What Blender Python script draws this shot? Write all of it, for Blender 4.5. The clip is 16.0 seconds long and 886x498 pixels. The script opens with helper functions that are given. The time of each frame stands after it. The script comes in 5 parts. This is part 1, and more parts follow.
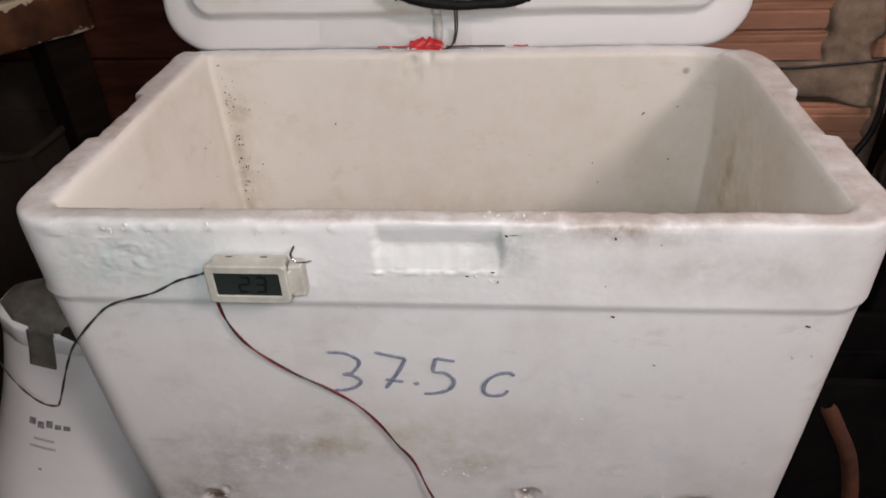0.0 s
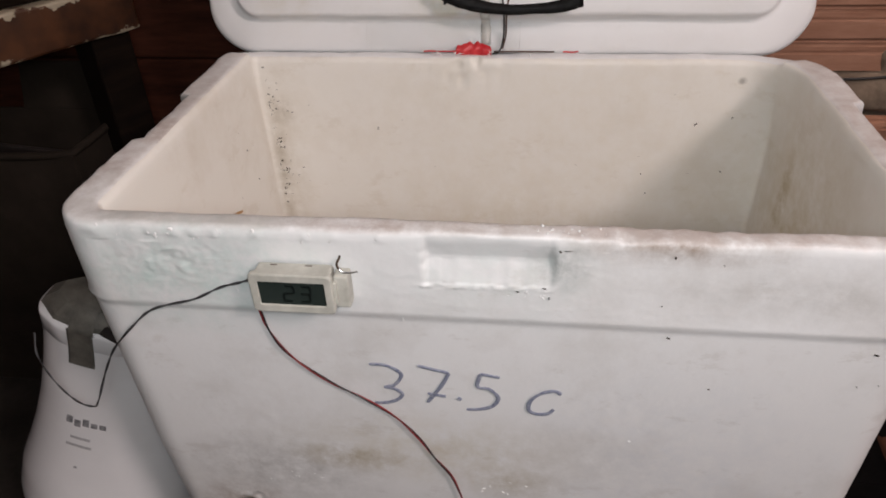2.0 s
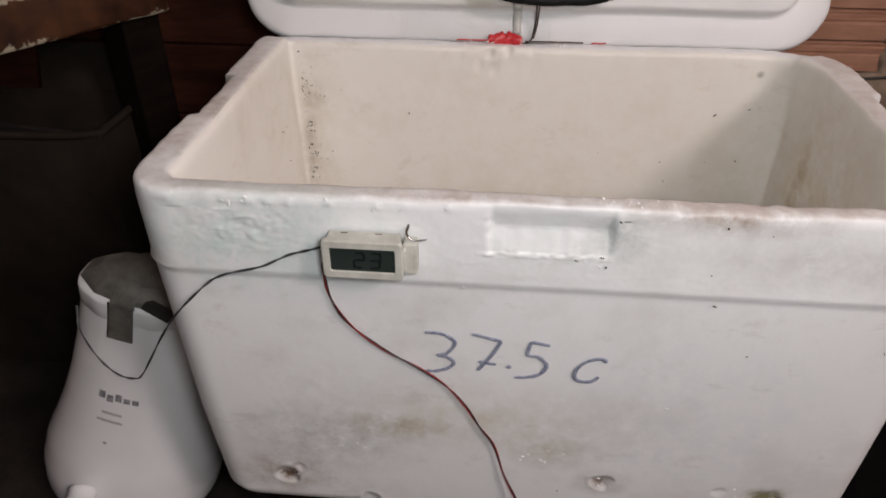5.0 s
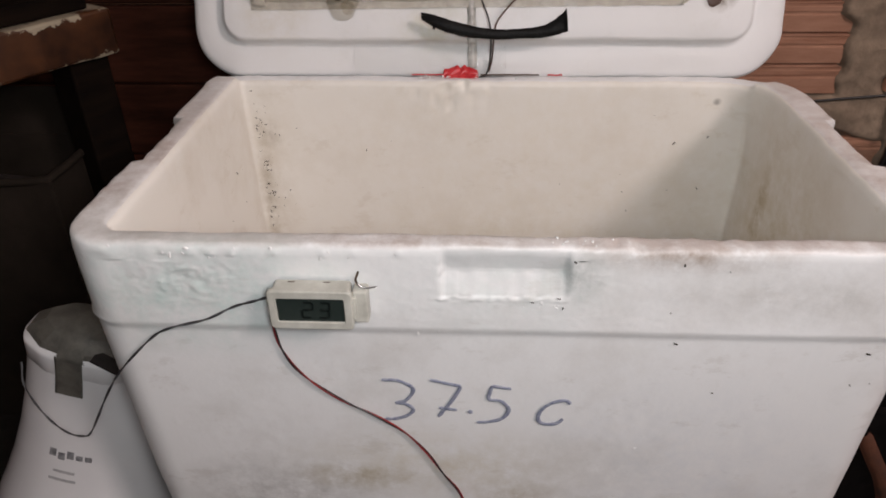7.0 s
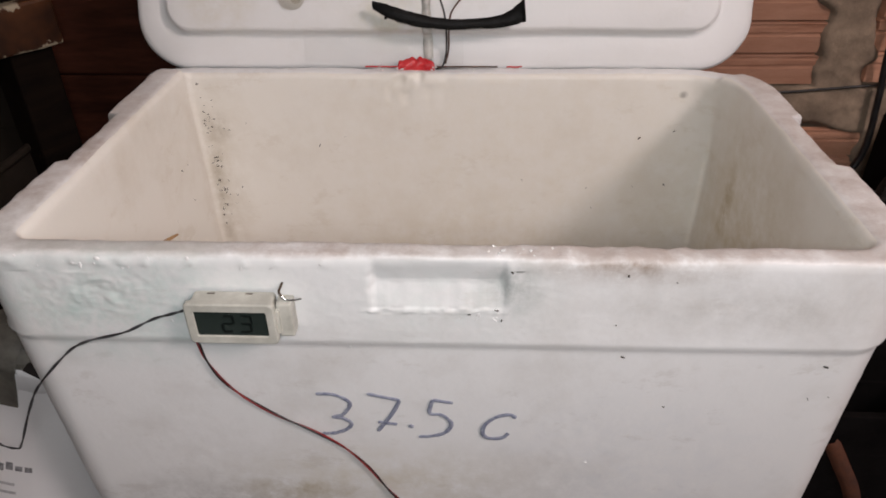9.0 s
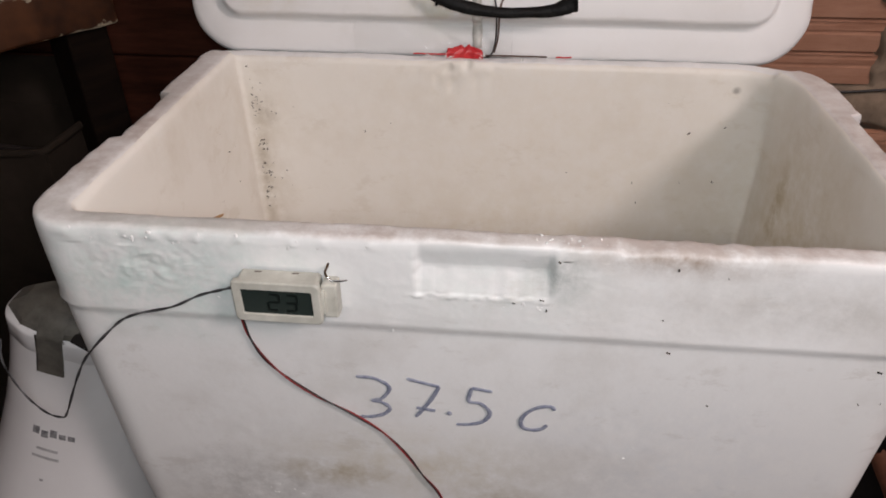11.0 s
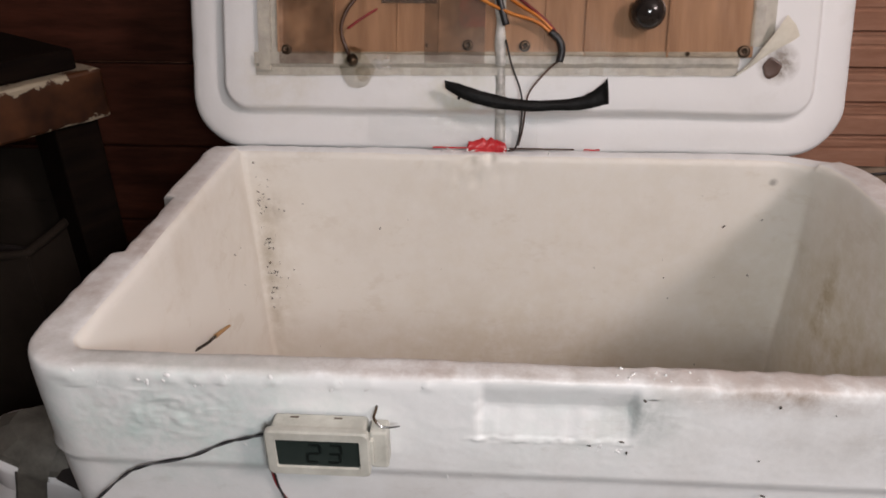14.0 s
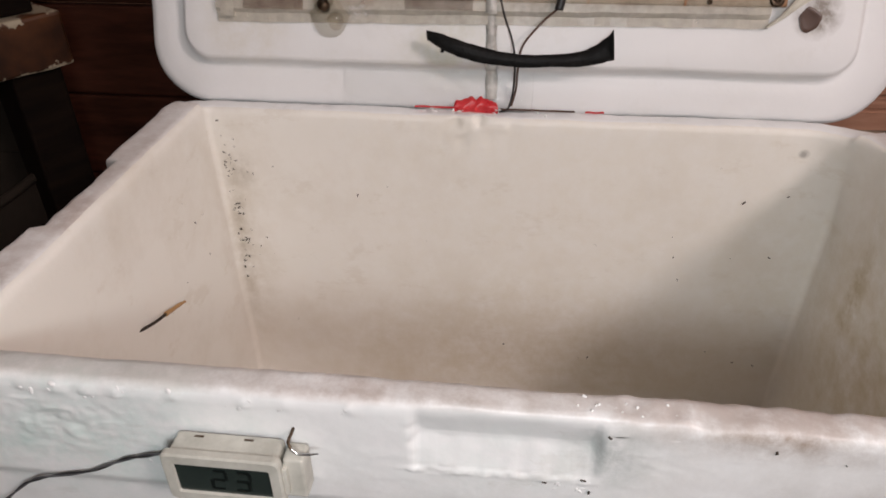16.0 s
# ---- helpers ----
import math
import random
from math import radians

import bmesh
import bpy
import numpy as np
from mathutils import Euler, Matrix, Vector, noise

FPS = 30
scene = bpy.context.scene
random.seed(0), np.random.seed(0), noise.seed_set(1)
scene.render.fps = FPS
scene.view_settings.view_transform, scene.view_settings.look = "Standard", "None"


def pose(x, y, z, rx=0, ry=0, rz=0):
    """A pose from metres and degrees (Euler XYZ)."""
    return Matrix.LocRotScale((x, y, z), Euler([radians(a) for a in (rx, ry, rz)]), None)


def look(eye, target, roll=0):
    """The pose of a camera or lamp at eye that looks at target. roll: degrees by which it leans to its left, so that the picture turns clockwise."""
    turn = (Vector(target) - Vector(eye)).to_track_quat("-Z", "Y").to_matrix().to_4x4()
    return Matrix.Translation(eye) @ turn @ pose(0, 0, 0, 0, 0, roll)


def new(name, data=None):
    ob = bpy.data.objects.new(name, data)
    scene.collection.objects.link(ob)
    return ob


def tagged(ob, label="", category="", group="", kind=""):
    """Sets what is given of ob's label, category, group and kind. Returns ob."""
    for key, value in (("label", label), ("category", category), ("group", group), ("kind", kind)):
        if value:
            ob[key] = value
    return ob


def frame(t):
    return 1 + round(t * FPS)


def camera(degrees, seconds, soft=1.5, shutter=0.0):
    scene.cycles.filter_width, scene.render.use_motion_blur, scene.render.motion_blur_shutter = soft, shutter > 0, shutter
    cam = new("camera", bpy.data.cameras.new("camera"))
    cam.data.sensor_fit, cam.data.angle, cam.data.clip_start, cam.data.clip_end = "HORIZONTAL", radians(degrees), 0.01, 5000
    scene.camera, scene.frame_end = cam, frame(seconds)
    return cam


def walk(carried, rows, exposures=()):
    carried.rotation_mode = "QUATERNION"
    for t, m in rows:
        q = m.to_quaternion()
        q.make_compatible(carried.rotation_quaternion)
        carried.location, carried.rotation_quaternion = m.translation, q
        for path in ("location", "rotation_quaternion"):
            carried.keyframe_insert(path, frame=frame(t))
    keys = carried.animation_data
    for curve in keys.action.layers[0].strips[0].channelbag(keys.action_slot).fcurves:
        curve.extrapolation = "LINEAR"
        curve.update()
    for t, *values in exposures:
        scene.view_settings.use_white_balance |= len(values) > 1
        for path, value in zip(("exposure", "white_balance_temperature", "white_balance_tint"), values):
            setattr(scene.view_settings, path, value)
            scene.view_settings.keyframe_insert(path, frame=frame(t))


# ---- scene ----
cam = camera(63.51, 16.0, soft=1.8)
ROWS = [
    (0.0, 0.0413, -0.3557, 0.5471, 55.44, 2.12, 4.24),
    (0.5, 0.0511, -0.3431, 0.5348, 55.12, 0.02, 3.76),
    (1.0, 0.0916, -0.3570, 0.5354, 54.76, 2.06, 9.05),
    (1.5, 0.0954, -0.3614, 0.5383, 54.24, 3.44, 12.04),
    (2.0, 0.0264, -0.3414, 0.5454, 55.65, 2.08, 6.94),
    (2.5, -0.0104, -0.3383, 0.5408, 55.03, 0.60, 4.76),
    (3.0, -0.0226, -0.3459, 0.5358, 55.17, -0.54, 5.83),
    (5.3, -0.0306, -0.3806, 0.5425, 56.13, 0.22, 4.86),
    (5.5, -0.0284, -0.3823, 0.5419, 56.66, 0.17, 4.43),
    (6.0, -0.0198, -0.3813, 0.5480, 57.90, 1.04, 3.25),
    (6.5, -0.0186, -0.3665, 0.5471, 58.06, 0.40, 3.36),
    (7.0, -0.0140, -0.3576, 0.5449, 57.75, 0.78, 2.80),
    (7.5, 0.0001, -0.3518, 0.5423, 57.41, 0.22, 2.60),
    (8.0, 0.0075, -0.3449, 0.5451, 57.43, 2.15, 0.90),
    (8.5, 0.0155, -0.3331, 0.5461, 57.37, 1.30, 0.34),
    (9.0, 0.0225, -0.3256, 0.5412, 56.58, 0.75, 2.48),
    (9.5, 0.0317, -0.3301, 0.5356, 56.48, -0.82, 6.51),
    (9.7, 0.0418, -0.3296, 0.5361, 56.09, -0.31, 7.33),
    (11.8, 0.0010, -0.3204, 0.5365, 56.11, 0.42, 4.98),
    (12.0, 0.0109, -0.3164, 0.5243, 54.75, -0.76, 5.16),
    (12.5, 0.0515, -0.3224, 0.5263, 56.90, 0.10, 9.20),
    (13.0, 0.0107, -0.2884, 0.5371, 59.31, -0.75, 3.03),
    (13.5, -0.0099, -0.2899, 0.5459, 61.26, -1.28, 3.84),
    (14.0, -0.0381, -0.2717, 0.5417, 61.14, 0.12, 3.16),
    (14.5, -0.0353, -0.2403, 0.5255, 58.28, 0.27, 2.09),
    (15.0, 0.0191, -0.2294, 0.5241, 56.94, -0.04, 7.40),
    (15.5, 0.0364, -0.2373, 0.5304, 57.09, 1.04, 10.45),
    (16.0, 0.0014, -0.2026, 0.5306, 56.66, 0.42, 6.40),
]
EXPOSURES = [(0.0, 0.0), (14.0, 0.0), (15.0, -0.08), (16.0, 0.06)]
# quick swings of the wrist between the rows above
SWINGS = [
    (0.2, look((0.042, -0.350, 0.547), (-0.092, 1.269, -0.618), -1.8)),
    (0.7, look((0.056, -0.347, 0.536), (-0.072, 1.268, -0.638), 1.0)),
    (1.2, look((0.105, -0.356, 0.542), (-0.271, 1.194, -0.666), -3.7)),
    (1.7, look((0.062, -0.348, 0.546), (-0.237, 1.261, -0.604), -1.8)),
    (2.2, look((0.009, -0.335, 0.545), (-0.179, 1.296, -0.596), -2.3)),
    (2.7, look((-0.020, -0.336, 0.538), (-0.149, 1.289, -0.621), 1.1)),
    (5.7, look((-0.029, -0.381, 0.546), (-0.141, 1.287, -0.552), -0.2)),
    (6.2, look((-0.021, -0.379, 0.550), (-0.132, 1.317, -0.505), -0.2)),
    (7.2, look((-0.012, -0.352, 0.543), (-0.083, 1.334, -0.530), 0.1)),
    (8.2, look((0.004, -0.338, 0.546), (-0.027, 1.343, -0.538), -1.6)),
    (8.7, look((0.014, -0.324, 0.540), (0.004, 1.335, -0.577), -0.1)),
    (9.2, look((0.025, -0.321, 0.543), (-0.071, 1.347, -0.555), -0.2)),
    (12.2, look((0.026, -0.319, 0.526), (-0.138, 1.303, -0.632), 2.1)),
]
carried = [(t, pose(x, y, z, rx, ry, rz)) for t, x, y, z, rx, ry, rz in ROWS] + SWINGS
walk(cam, sorted(carried, key=lambda row: row[0]), EXPOSURES)

# ---- world, lamp, exposure ----
world = bpy.data.worlds.new("world")
scene.world = world
world.use_nodes = True
world.node_tree.nodes["Background"].inputs[0].default_value = (0.9, 0.95, 1.0, 1)
world.node_tree.nodes["Background"].inputs[1].default_value = 0.013
bulb = new("bulb_light", bpy.data.lights.new("bulb_light", "POINT"))
bulb.data.energy, bulb.data.shadow_soft_size, bulb.data.color = 67.0, 0.20, (1.0, 0.848, 0.832)
bulb.location = (1.35, -1.12, 1.62)
# added cool fill above the camera path; the real source is not known
cool_fill = new("cool_fill_light", bpy.data.lights.new("cool_fill_light", "POINT"))
cool_fill.data.energy, cool_fill.data.shadow_soft_size, cool_fill.data.color = 6.4, 0.05, (0.94, 0.970, 1.0)
cool_fill.location = (0.05, -0.42, 0.600)


# ---- materials ----
def nodes_of(name):
    m = bpy.data.materials.new(name)
    m.use_nodes = True
    t = m.node_tree
    return m, t.nodes, t.links, t.nodes["Principled BSDF"]


def mat(name, dark, light, scale=30.0, rough=0.6, bump=0.2, fine=400.0, metal=0.0, spread=0.15, stretch=(1, 1, 1), coat=0.0, vary=0.0, spec=0.5):
    """Two noises: a broad one mixes the two colours, a fine one gives relief and uneven gloss."""
    m, n, l, p = nodes_of(name)
    co = n.new("ShaderNodeTexCoord")
    mp = n.new("ShaderNodeMapping")
    mp.inputs["Scale"].default_value = stretch
    l.new(co.outputs["Object"], mp.inputs[0])
    broad = n.new("ShaderNodeTexNoise")
    broad.inputs["Scale"].default_value, broad.inputs["Detail"].default_value, broad.inputs["Roughness"].default_value = scale, 6, 0.65
    small = n.new("ShaderNodeTexNoise")
    small.inputs["Scale"].default_value, small.inputs["Detail"].default_value = fine, 3
    for q in (broad, small):
        l.new(mp.outputs[0], q.inputs["Vector"])
    ramp = n.new("ShaderNodeValToRGB")
    ramp.color_ramp.elements[0].position, ramp.color_ramp.elements[1].position = 0.5 - spread, 0.5 + spread
    ramp.color_ramp.elements[0].color, ramp.color_ramp.elements[1].color = (*dark, 1), (*light, 1)
    l.new(broad.outputs["Fac"], ramp.inputs[0])
    colour = ramp.outputs[0]
    if vary:
        info, hsv, mr = n.new("ShaderNodeObjectInfo"), n.new("ShaderNodeHueSaturation"), n.new("ShaderNodeMapRange")
        mr.inputs[3].default_value, mr.inputs[4].default_value = 1 - vary, 1 + vary
        l.new(info.outputs["Random"], mr.inputs[0]), l.new(mr.outputs[0], hsv.inputs["Value"]), l.new(colour, hsv.inputs["Color"])
        colour = hsv.outputs[0]
    l.new(colour, p.inputs["Base Color"])
    rr = n.new("ShaderNodeMapRange")
    rr.inputs[3].default_value, rr.inputs[4].default_value = max(0.02, rough - 0.12), min(1, rough + 0.12)
    l.new(broad.outputs["Fac"], rr.inputs[0]), l.new(rr.outputs[0], p.inputs["Roughness"])
    p.inputs["Metallic"].default_value, p.inputs["Coat Weight"].default_value, p.inputs["Specular IOR Level"].default_value = metal, coat, spec
    if bump:
        add = n.new("ShaderNodeMath")
        add.operation = "ADD"
        l.new(broad.outputs["Fac"], add.inputs[0]), l.new(small.outputs["Fac"], add.inputs[1])
        b = n.new("ShaderNodeBump")
        b.inputs["Strength"].default_value, b.inputs["Distance"].default_value = bump, 0.002
        l.new(add.outputs[0], b.inputs["Height"]), l.new(b.outputs[0], p.inputs["Normal"])
    return m


def foam(name, clean, soil, stains_and_light=(), rough=0.5, amount=0.5, bump=0.22):
    """Moulded polystyrene: beads, dents, soiling in patches, and stain or painted-light spots at (x, y, z, radius,
    colour).
    """
    m, n, l, p = nodes_of(name)
    co = n.new("ShaderNodeTexCoord")
    big = n.new("ShaderNodeTexNoise")
    big.inputs["Scale"].default_value, big.inputs["Detail"].default_value, big.inputs["Roughness"].default_value = 9, 9, 0.68
    mid = n.new("ShaderNodeTexNoise")
    mid.inputs["Scale"].default_value, mid.inputs["Detail"].default_value, mid.inputs["Roughness"].default_value = 55, 6, 0.7
    beads = n.new("ShaderNodeTexVoronoi")
    beads.inputs["Scale"].default_value = 260
    dents = n.new("ShaderNodeTexNoise")
    dents.inputs["Scale"].default_value, dents.inputs["Detail"].default_value = 120, 4
    for q in (big, mid, beads, dents):
        l.new(co.outputs["Object"], q.inputs["Vector"])
    ramp = n.new("ShaderNodeValToRGB")
    ramp.color_ramp.elements[0].position, ramp.color_ramp.elements[1].position = 0.48, 0.78
    ramp.color_ramp.elements[0].color, ramp.color_ramp.elements[1].color = (0, 0, 0, 1), (1, 1, 1, 1)
    l.new(big.outputs["Fac"], ramp.inputs[0])
    amt = n.new("ShaderNodeMath")
    amt.operation = "MULTIPLY"
    amt.inputs[1].default_value = amount
    l.new(ramp.outputs[0], amt.inputs[0])
    mix = n.new("ShaderNodeMix")
    mix.data_type = "RGBA"
    mix.inputs["A"].default_value, mix.inputs["B"].default_value = (*clean, 1), (*soil, 1)
    l.new(amt.outputs[0], mix.inputs["Factor"])
    colour = mix.outputs["Result"]
    stretch = n.new("ShaderNodeMapping")
    stretch.inputs["Scale"].default_value = (16, 16, 30)
    scuff = n.new("ShaderNodeTexNoise")
    scuff.inputs["Scale"].default_value, scuff.inputs["Detail"].default_value, scuff.inputs["Roughness"].default_value = 1.0, 10, 0.75
    l.new(co.outputs["Object"], stretch.inputs[0]), l.new(stretch.outputs[0], scuff.inputs["Vector"])
    cut = n.new("ShaderNodeMapRange")
    cut.inputs[1].default_value, cut.inputs[2].default_value, cut.inputs[4].default_value = 0.57, 0.63, amount
    l.new(scuff.outputs["Fac"], cut.inputs[0])
    mx = n.new("ShaderNodeMix")
    mx.data_type = "RGBA"
    mx.inputs["B"].default_value = (*(0.5 * (a + b) for a, b in zip(clean, soil)), 1)
    l.new(cut.outputs[0], mx.inputs["Factor"]), l.new(colour, mx.inputs["A"])
    colour = mx.outputs["Result"]
    for x, y, z, sx, sz, strength, c in stains_and_light:
        off = n.new("ShaderNodeMapping")
        off.inputs["Location"].default_value = (-x / sx, -y / sx, -z / sz)
        off.inputs["Scale"].default_value = (1 / sx, 1 / sx, 1 / sz)
        ln = n.new("ShaderNodeVectorMath")
        ln.operation = "LENGTH"
        l.new(co.outputs["Object"], off.inputs[0]), l.new(off.outputs[0], ln.inputs[0])
        fall = n.new("ShaderNodeMapRange")
        fall.inputs[1].default_value, fall.inputs[2].default_value = 1.0, 0.0
        fall.inputs[3].default_value, fall.inputs[4].default_value = 0.0, 1.0
        l.new(ln.outputs["Value"], fall.inputs[0])
        spot = n.new("ShaderNodeMapRange")
        spot.inputs[1].default_value, spot.inputs[2].default_value = 0.32, 0.72
        l.new(mid.outputs["Fac"], spot.inputs[0])
        k = n.new("ShaderNodeMath")
        k.operation = "MULTIPLY"
        l.new(fall.outputs[0], k.inputs[0]), l.new(spot.outputs[0], k.inputs[1])
        k2 = n.new("ShaderNodeMath")
        k2.operation, k2.use_clamp = "MULTIPLY", True
        k2.inputs[1].default_value = strength
        l.new(k.outputs[0], k2.inputs[0])
        mx = n.new("ShaderNodeMix")
        mx.data_type = "RGBA"
        mx.inputs["B"].default_value = (*c, 1)
        l.new(k2.outputs[0], mx.inputs["Factor"]), l.new(colour, mx.inputs["A"])
        colour = mx.outputs["Result"]
    l.new(colour, p.inputs["Base Color"])
    p.inputs["Roughness"].default_value = rough
    p.inputs["Subsurface Weight"].default_value = 0.0
    s1 = n.new("ShaderNodeMath")
    s1.operation = "MULTIPLY_ADD"
    s1.inputs[1].default_value = 0.25
    l.new(beads.outputs["Distance"], s1.inputs[0]), l.new(dents.outputs["Fac"], s1.inputs[2])
    grain = n.new("ShaderNodeTexNoise")
    grain.inputs["Scale"].default_value, grain.inputs["Detail"].default_value = 420, 2
    l.new(co.outputs["Object"], grain.inputs["Vector"])
    s2 = n.new("ShaderNodeMath")
    s2.operation = "MULTIPLY_ADD"
    s2.inputs[1].default_value = 0.35
    l.new(grain.outputs["Fac"], s2.inputs[0]), l.new(s1.outputs[0], s2.inputs[2])
    s1 = s2
    b = n.new("ShaderNodeBump")
    b.inputs["Strength"].default_value, b.inputs["Distance"].default_value = bump, 0.002
    l.new(s1.outputs[0], b.inputs["Height"]), l.new(b.outputs[0], p.inputs["Normal"])
    return m


BROWN, GREY, YELLOW, SHADE_GREEN = (0.22, 0.13, 0.07), (0.30, 0.29, 0.27), (0.52, 0.44, 0.26), (0.24, 0.27, 0.24)
M_FOAM = foam("foam_outside", (0.85, 0.85, 0.845), (0.50, 0.46, 0.41), [
    (0.11, 0.0, 0.318, 0.075, 0.018, 1.1, BROWN),
    # painted shadow at the right end of the thumb recess
    (0.045, 0.0, 0.300, 0.022, 0.022, 1.2, SHADE_GREEN),
    (-0.16, 0.010, 0.085, 0.10, 0.05, 0.85, GREY),
    (-0.202, 0.012, 0.034, 0.05, 0.035, 1.0, BROWN),
    (0.197, 0.014, 0.047, 0.022, 0.015, 2.4, (0.22, 0.20, 0.08)),
    (0.064, 0.014, 0.050, 0.03, 0.02, 0.8, BROWN),
    (-0.201, 0.0145, 0.030, 0.013, 0.010, 3.0, (0.12, 0.07, 0.035)),
    (0.064, 0.0145, 0.050, 0.009, 0.007, 2.5, (0.16, 0.10, 0.06)),
    (-0.10, 0.010, 0.105, 0.055, 0.018, 1.4, (0.50, 0.45, 0.36)),
    (0.02, 0.0125, 0.085, 0.045, 0.025, 1.2, (0.52, 0.47, 0.38)),
    (0.21, 0.0, 0.285, 0.035, 0.025, 0.5, (0.50, 0.48, 0.44)),
    (0.17, 0.0, 0.29, 0.09, 0.035, 0.32, GREY),
    (-0.252, 0.13, 0.318, 0.025, 0.02, 1.2, BROWN),
    (-0.02, 0.01, 0.12, 0.16, 0.05, 0.55, YELLOW),
    (0.0, 0.16, 0.3225, 0.70, 0.0056, 2.4, (0.55, 0.49, 0.46)),
    # cool light left of the thermometer and across the recess, painted as teal tints
    (-0.19, 0.0, 0.285, 0.13, 0.06, 1.3, (0.60, 0.71, 0.68)),
    (0.0, 0.0, 0.290, 0.09, 0.05, 0.45, (0.62, 0.72, 0.68)),
    # bluish cast of the cool light, painted on the lower front
    (0.12, 0.0, 0.12, 0.15, 0.12, 0.6, (0.66, 0.69, 0.74)),
], rough=0.40, amount=0.48, bump=0.08)
# Creamier than outside: warm bounced light is put into the base, besides soiling.
M_FOAM_IN = foam("foam_inside_warm", (0.845, 0.820, 0.768), (0.56, 0.48, 0.36), [
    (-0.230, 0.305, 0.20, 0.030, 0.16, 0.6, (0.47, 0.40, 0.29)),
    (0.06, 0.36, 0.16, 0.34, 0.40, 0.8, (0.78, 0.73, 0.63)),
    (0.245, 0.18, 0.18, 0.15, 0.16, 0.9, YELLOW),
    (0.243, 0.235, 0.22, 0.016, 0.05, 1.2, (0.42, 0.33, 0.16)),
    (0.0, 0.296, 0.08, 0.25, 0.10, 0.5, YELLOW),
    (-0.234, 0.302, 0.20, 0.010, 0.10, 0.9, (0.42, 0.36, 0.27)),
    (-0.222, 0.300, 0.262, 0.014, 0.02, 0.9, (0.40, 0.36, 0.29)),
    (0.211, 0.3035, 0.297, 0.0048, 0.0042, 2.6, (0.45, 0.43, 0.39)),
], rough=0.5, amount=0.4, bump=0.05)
M_LIDFOAM = foam("lid_foam", (0.79, 0.79, 0.79), (0.62, 0.60, 0.55), [
    (-0.21, 0.05, 0.012, 0.05, 0.03, 0.5, YELLOW), (-0.055, 0.033, 0.012, 0.05, 0.02, 0.8, (0.55, 0.52, 0.36)), (0.2040, 0.063, 0.012, 0.019, 0.03, 3.0, (0.26, 0.23, 0.20))], rough=0.45, amount=0.25, bump=0.06)
M_BEAD = mat("melted_foam_bead", (0.82, 0.82, 0.81), (0.88, 0.88, 0.87), 60, 0.22, 0.02)
M_CLIP = mat("old_white_plastic", (0.42, 0.41, 0.36), (0.58, 0.57, 0.51), 60, 0.45, 0.06)
M_LCD = mat("dark_glass", (0.020, 0.028, 0.025), (0.030, 0.040, 0.036), 20, 0.16, 0.0)
M_SEG = mat("lcd_segment", (0.007, 0.010, 0.009), (0.009, 0.012, 0.011), 20, 0.3, 0.0)
M_INK = mat("blue_marker", (0.085, 0.10, 0.18), (0.42, 0.44, 0.52), 420, 0.55, 0.0, spread=0.22)
M_WIREGREY = mat("grey_wire", (0.05, 0.05, 0.055), (0.11, 0.11, 0.115), 80, 0.45, 0.0)
M_WIREBLACK = mat("black_wire", (0.010, 0.009, 0.010), (0.022, 0.02, 0.02), 80, 0.4, 0.0)
M_WIRERED = mat("red_wire", (0.12, 0.010, 0.012), (0.30, 0.016, 0.018), 50, 0.4, 0.0)
M_WIREORANGE = mat("orange_wire", (0.55, 0.16, 0.02), (0.70, 0.25, 0.04), 50, 0.4, 0.0)
M_WIREBROWN = mat("brown_wire", (0.05, 0.02, 0.010), (0.09, 0.04, 0.02), 50, 0.4, 0.0)
M_STEEL = mat("steel", (0.5, 0.5, 0.5), (0.7, 0.7, 0.68), 60, 0.25, 0.0, metal=1.0)
M_WHITE = mat("glossy_white_plastic", (0.78, 0.78, 0.785), (0.83, 0.83, 0.84), 8, 0.11, 0.0, coat=0.6)
M_PRINT = mat("grey_print", (0.12, 0.12, 0.13), (0.30, 0.30, 0.31), 200, 0.5, 0.0)
M_FAINT = mat("faint_print", (0.34, 0.34, 0.35), (0.46, 0.46, 0.47), 300, 0.4, 0.0)
M_GREYTAPE = mat("grey_cloth_tape", (0.085, 0.080, 0.068), (0.15, 0.14, 0.12), 60, 0.6, 0.15)
M_CARD = mat("cardboard", (0.34, 0.190, 0.110), (0.52, 0.315, 0.195), 14, 0.75, 0.12, stretch=(6, 0.6, 1))
M_BLACKTAPE = mat("black_tape", (0.006, 0.006, 0.006), (0.013, 0.013, 0.013), 90, 0.45, 0.3, spec=0.12)
M_REDTAPE = mat("red_tape", (0.50, 0.020, 0.028), (0.64, 0.045, 0.05), 60, 0.3, 0.1)
M_PAPER = mat("masking_paper", (0.62, 0.58, 0.48), (0.74, 0.70, 0.60), 60, 0.6, 0.2)
M_GLUE = mat("grey_glue", (0.40, 0.39, 0.36), (0.66, 0.64, 0.60), 90, 0.3, 0.3)
M_SCREW = mat("dark_screw", (0.05, 0.035, 0.025), (0.12, 0.08, 0.05), 90, 0.35, 0.1, metal=0.8)
M_KNOB = mat("black_glossy_plastic", (0.012, 0.009, 0.008), (0.020, 0.015, 0.013), 40, 0.12, 0.0)
M_REDPRINT = mat("orange_print", (0.42, 0.10, 0.06), (0.52, 0.15, 0.09), 60, 0.7, 0.0)
M_CLAY = mat("fired_clay", (0.40, 0.185, 0.11), (0.58, 0.31, 0.205), 16, 0.85, 0.3, stretch=(0.6, 1, 3), vary=0.32)
M_MORTAR = mat("grey_mortar", (0.14, 0.100, 0.070), (0.33, 0.245, 0.175), 14, 0.95, 0.6, fine=160)
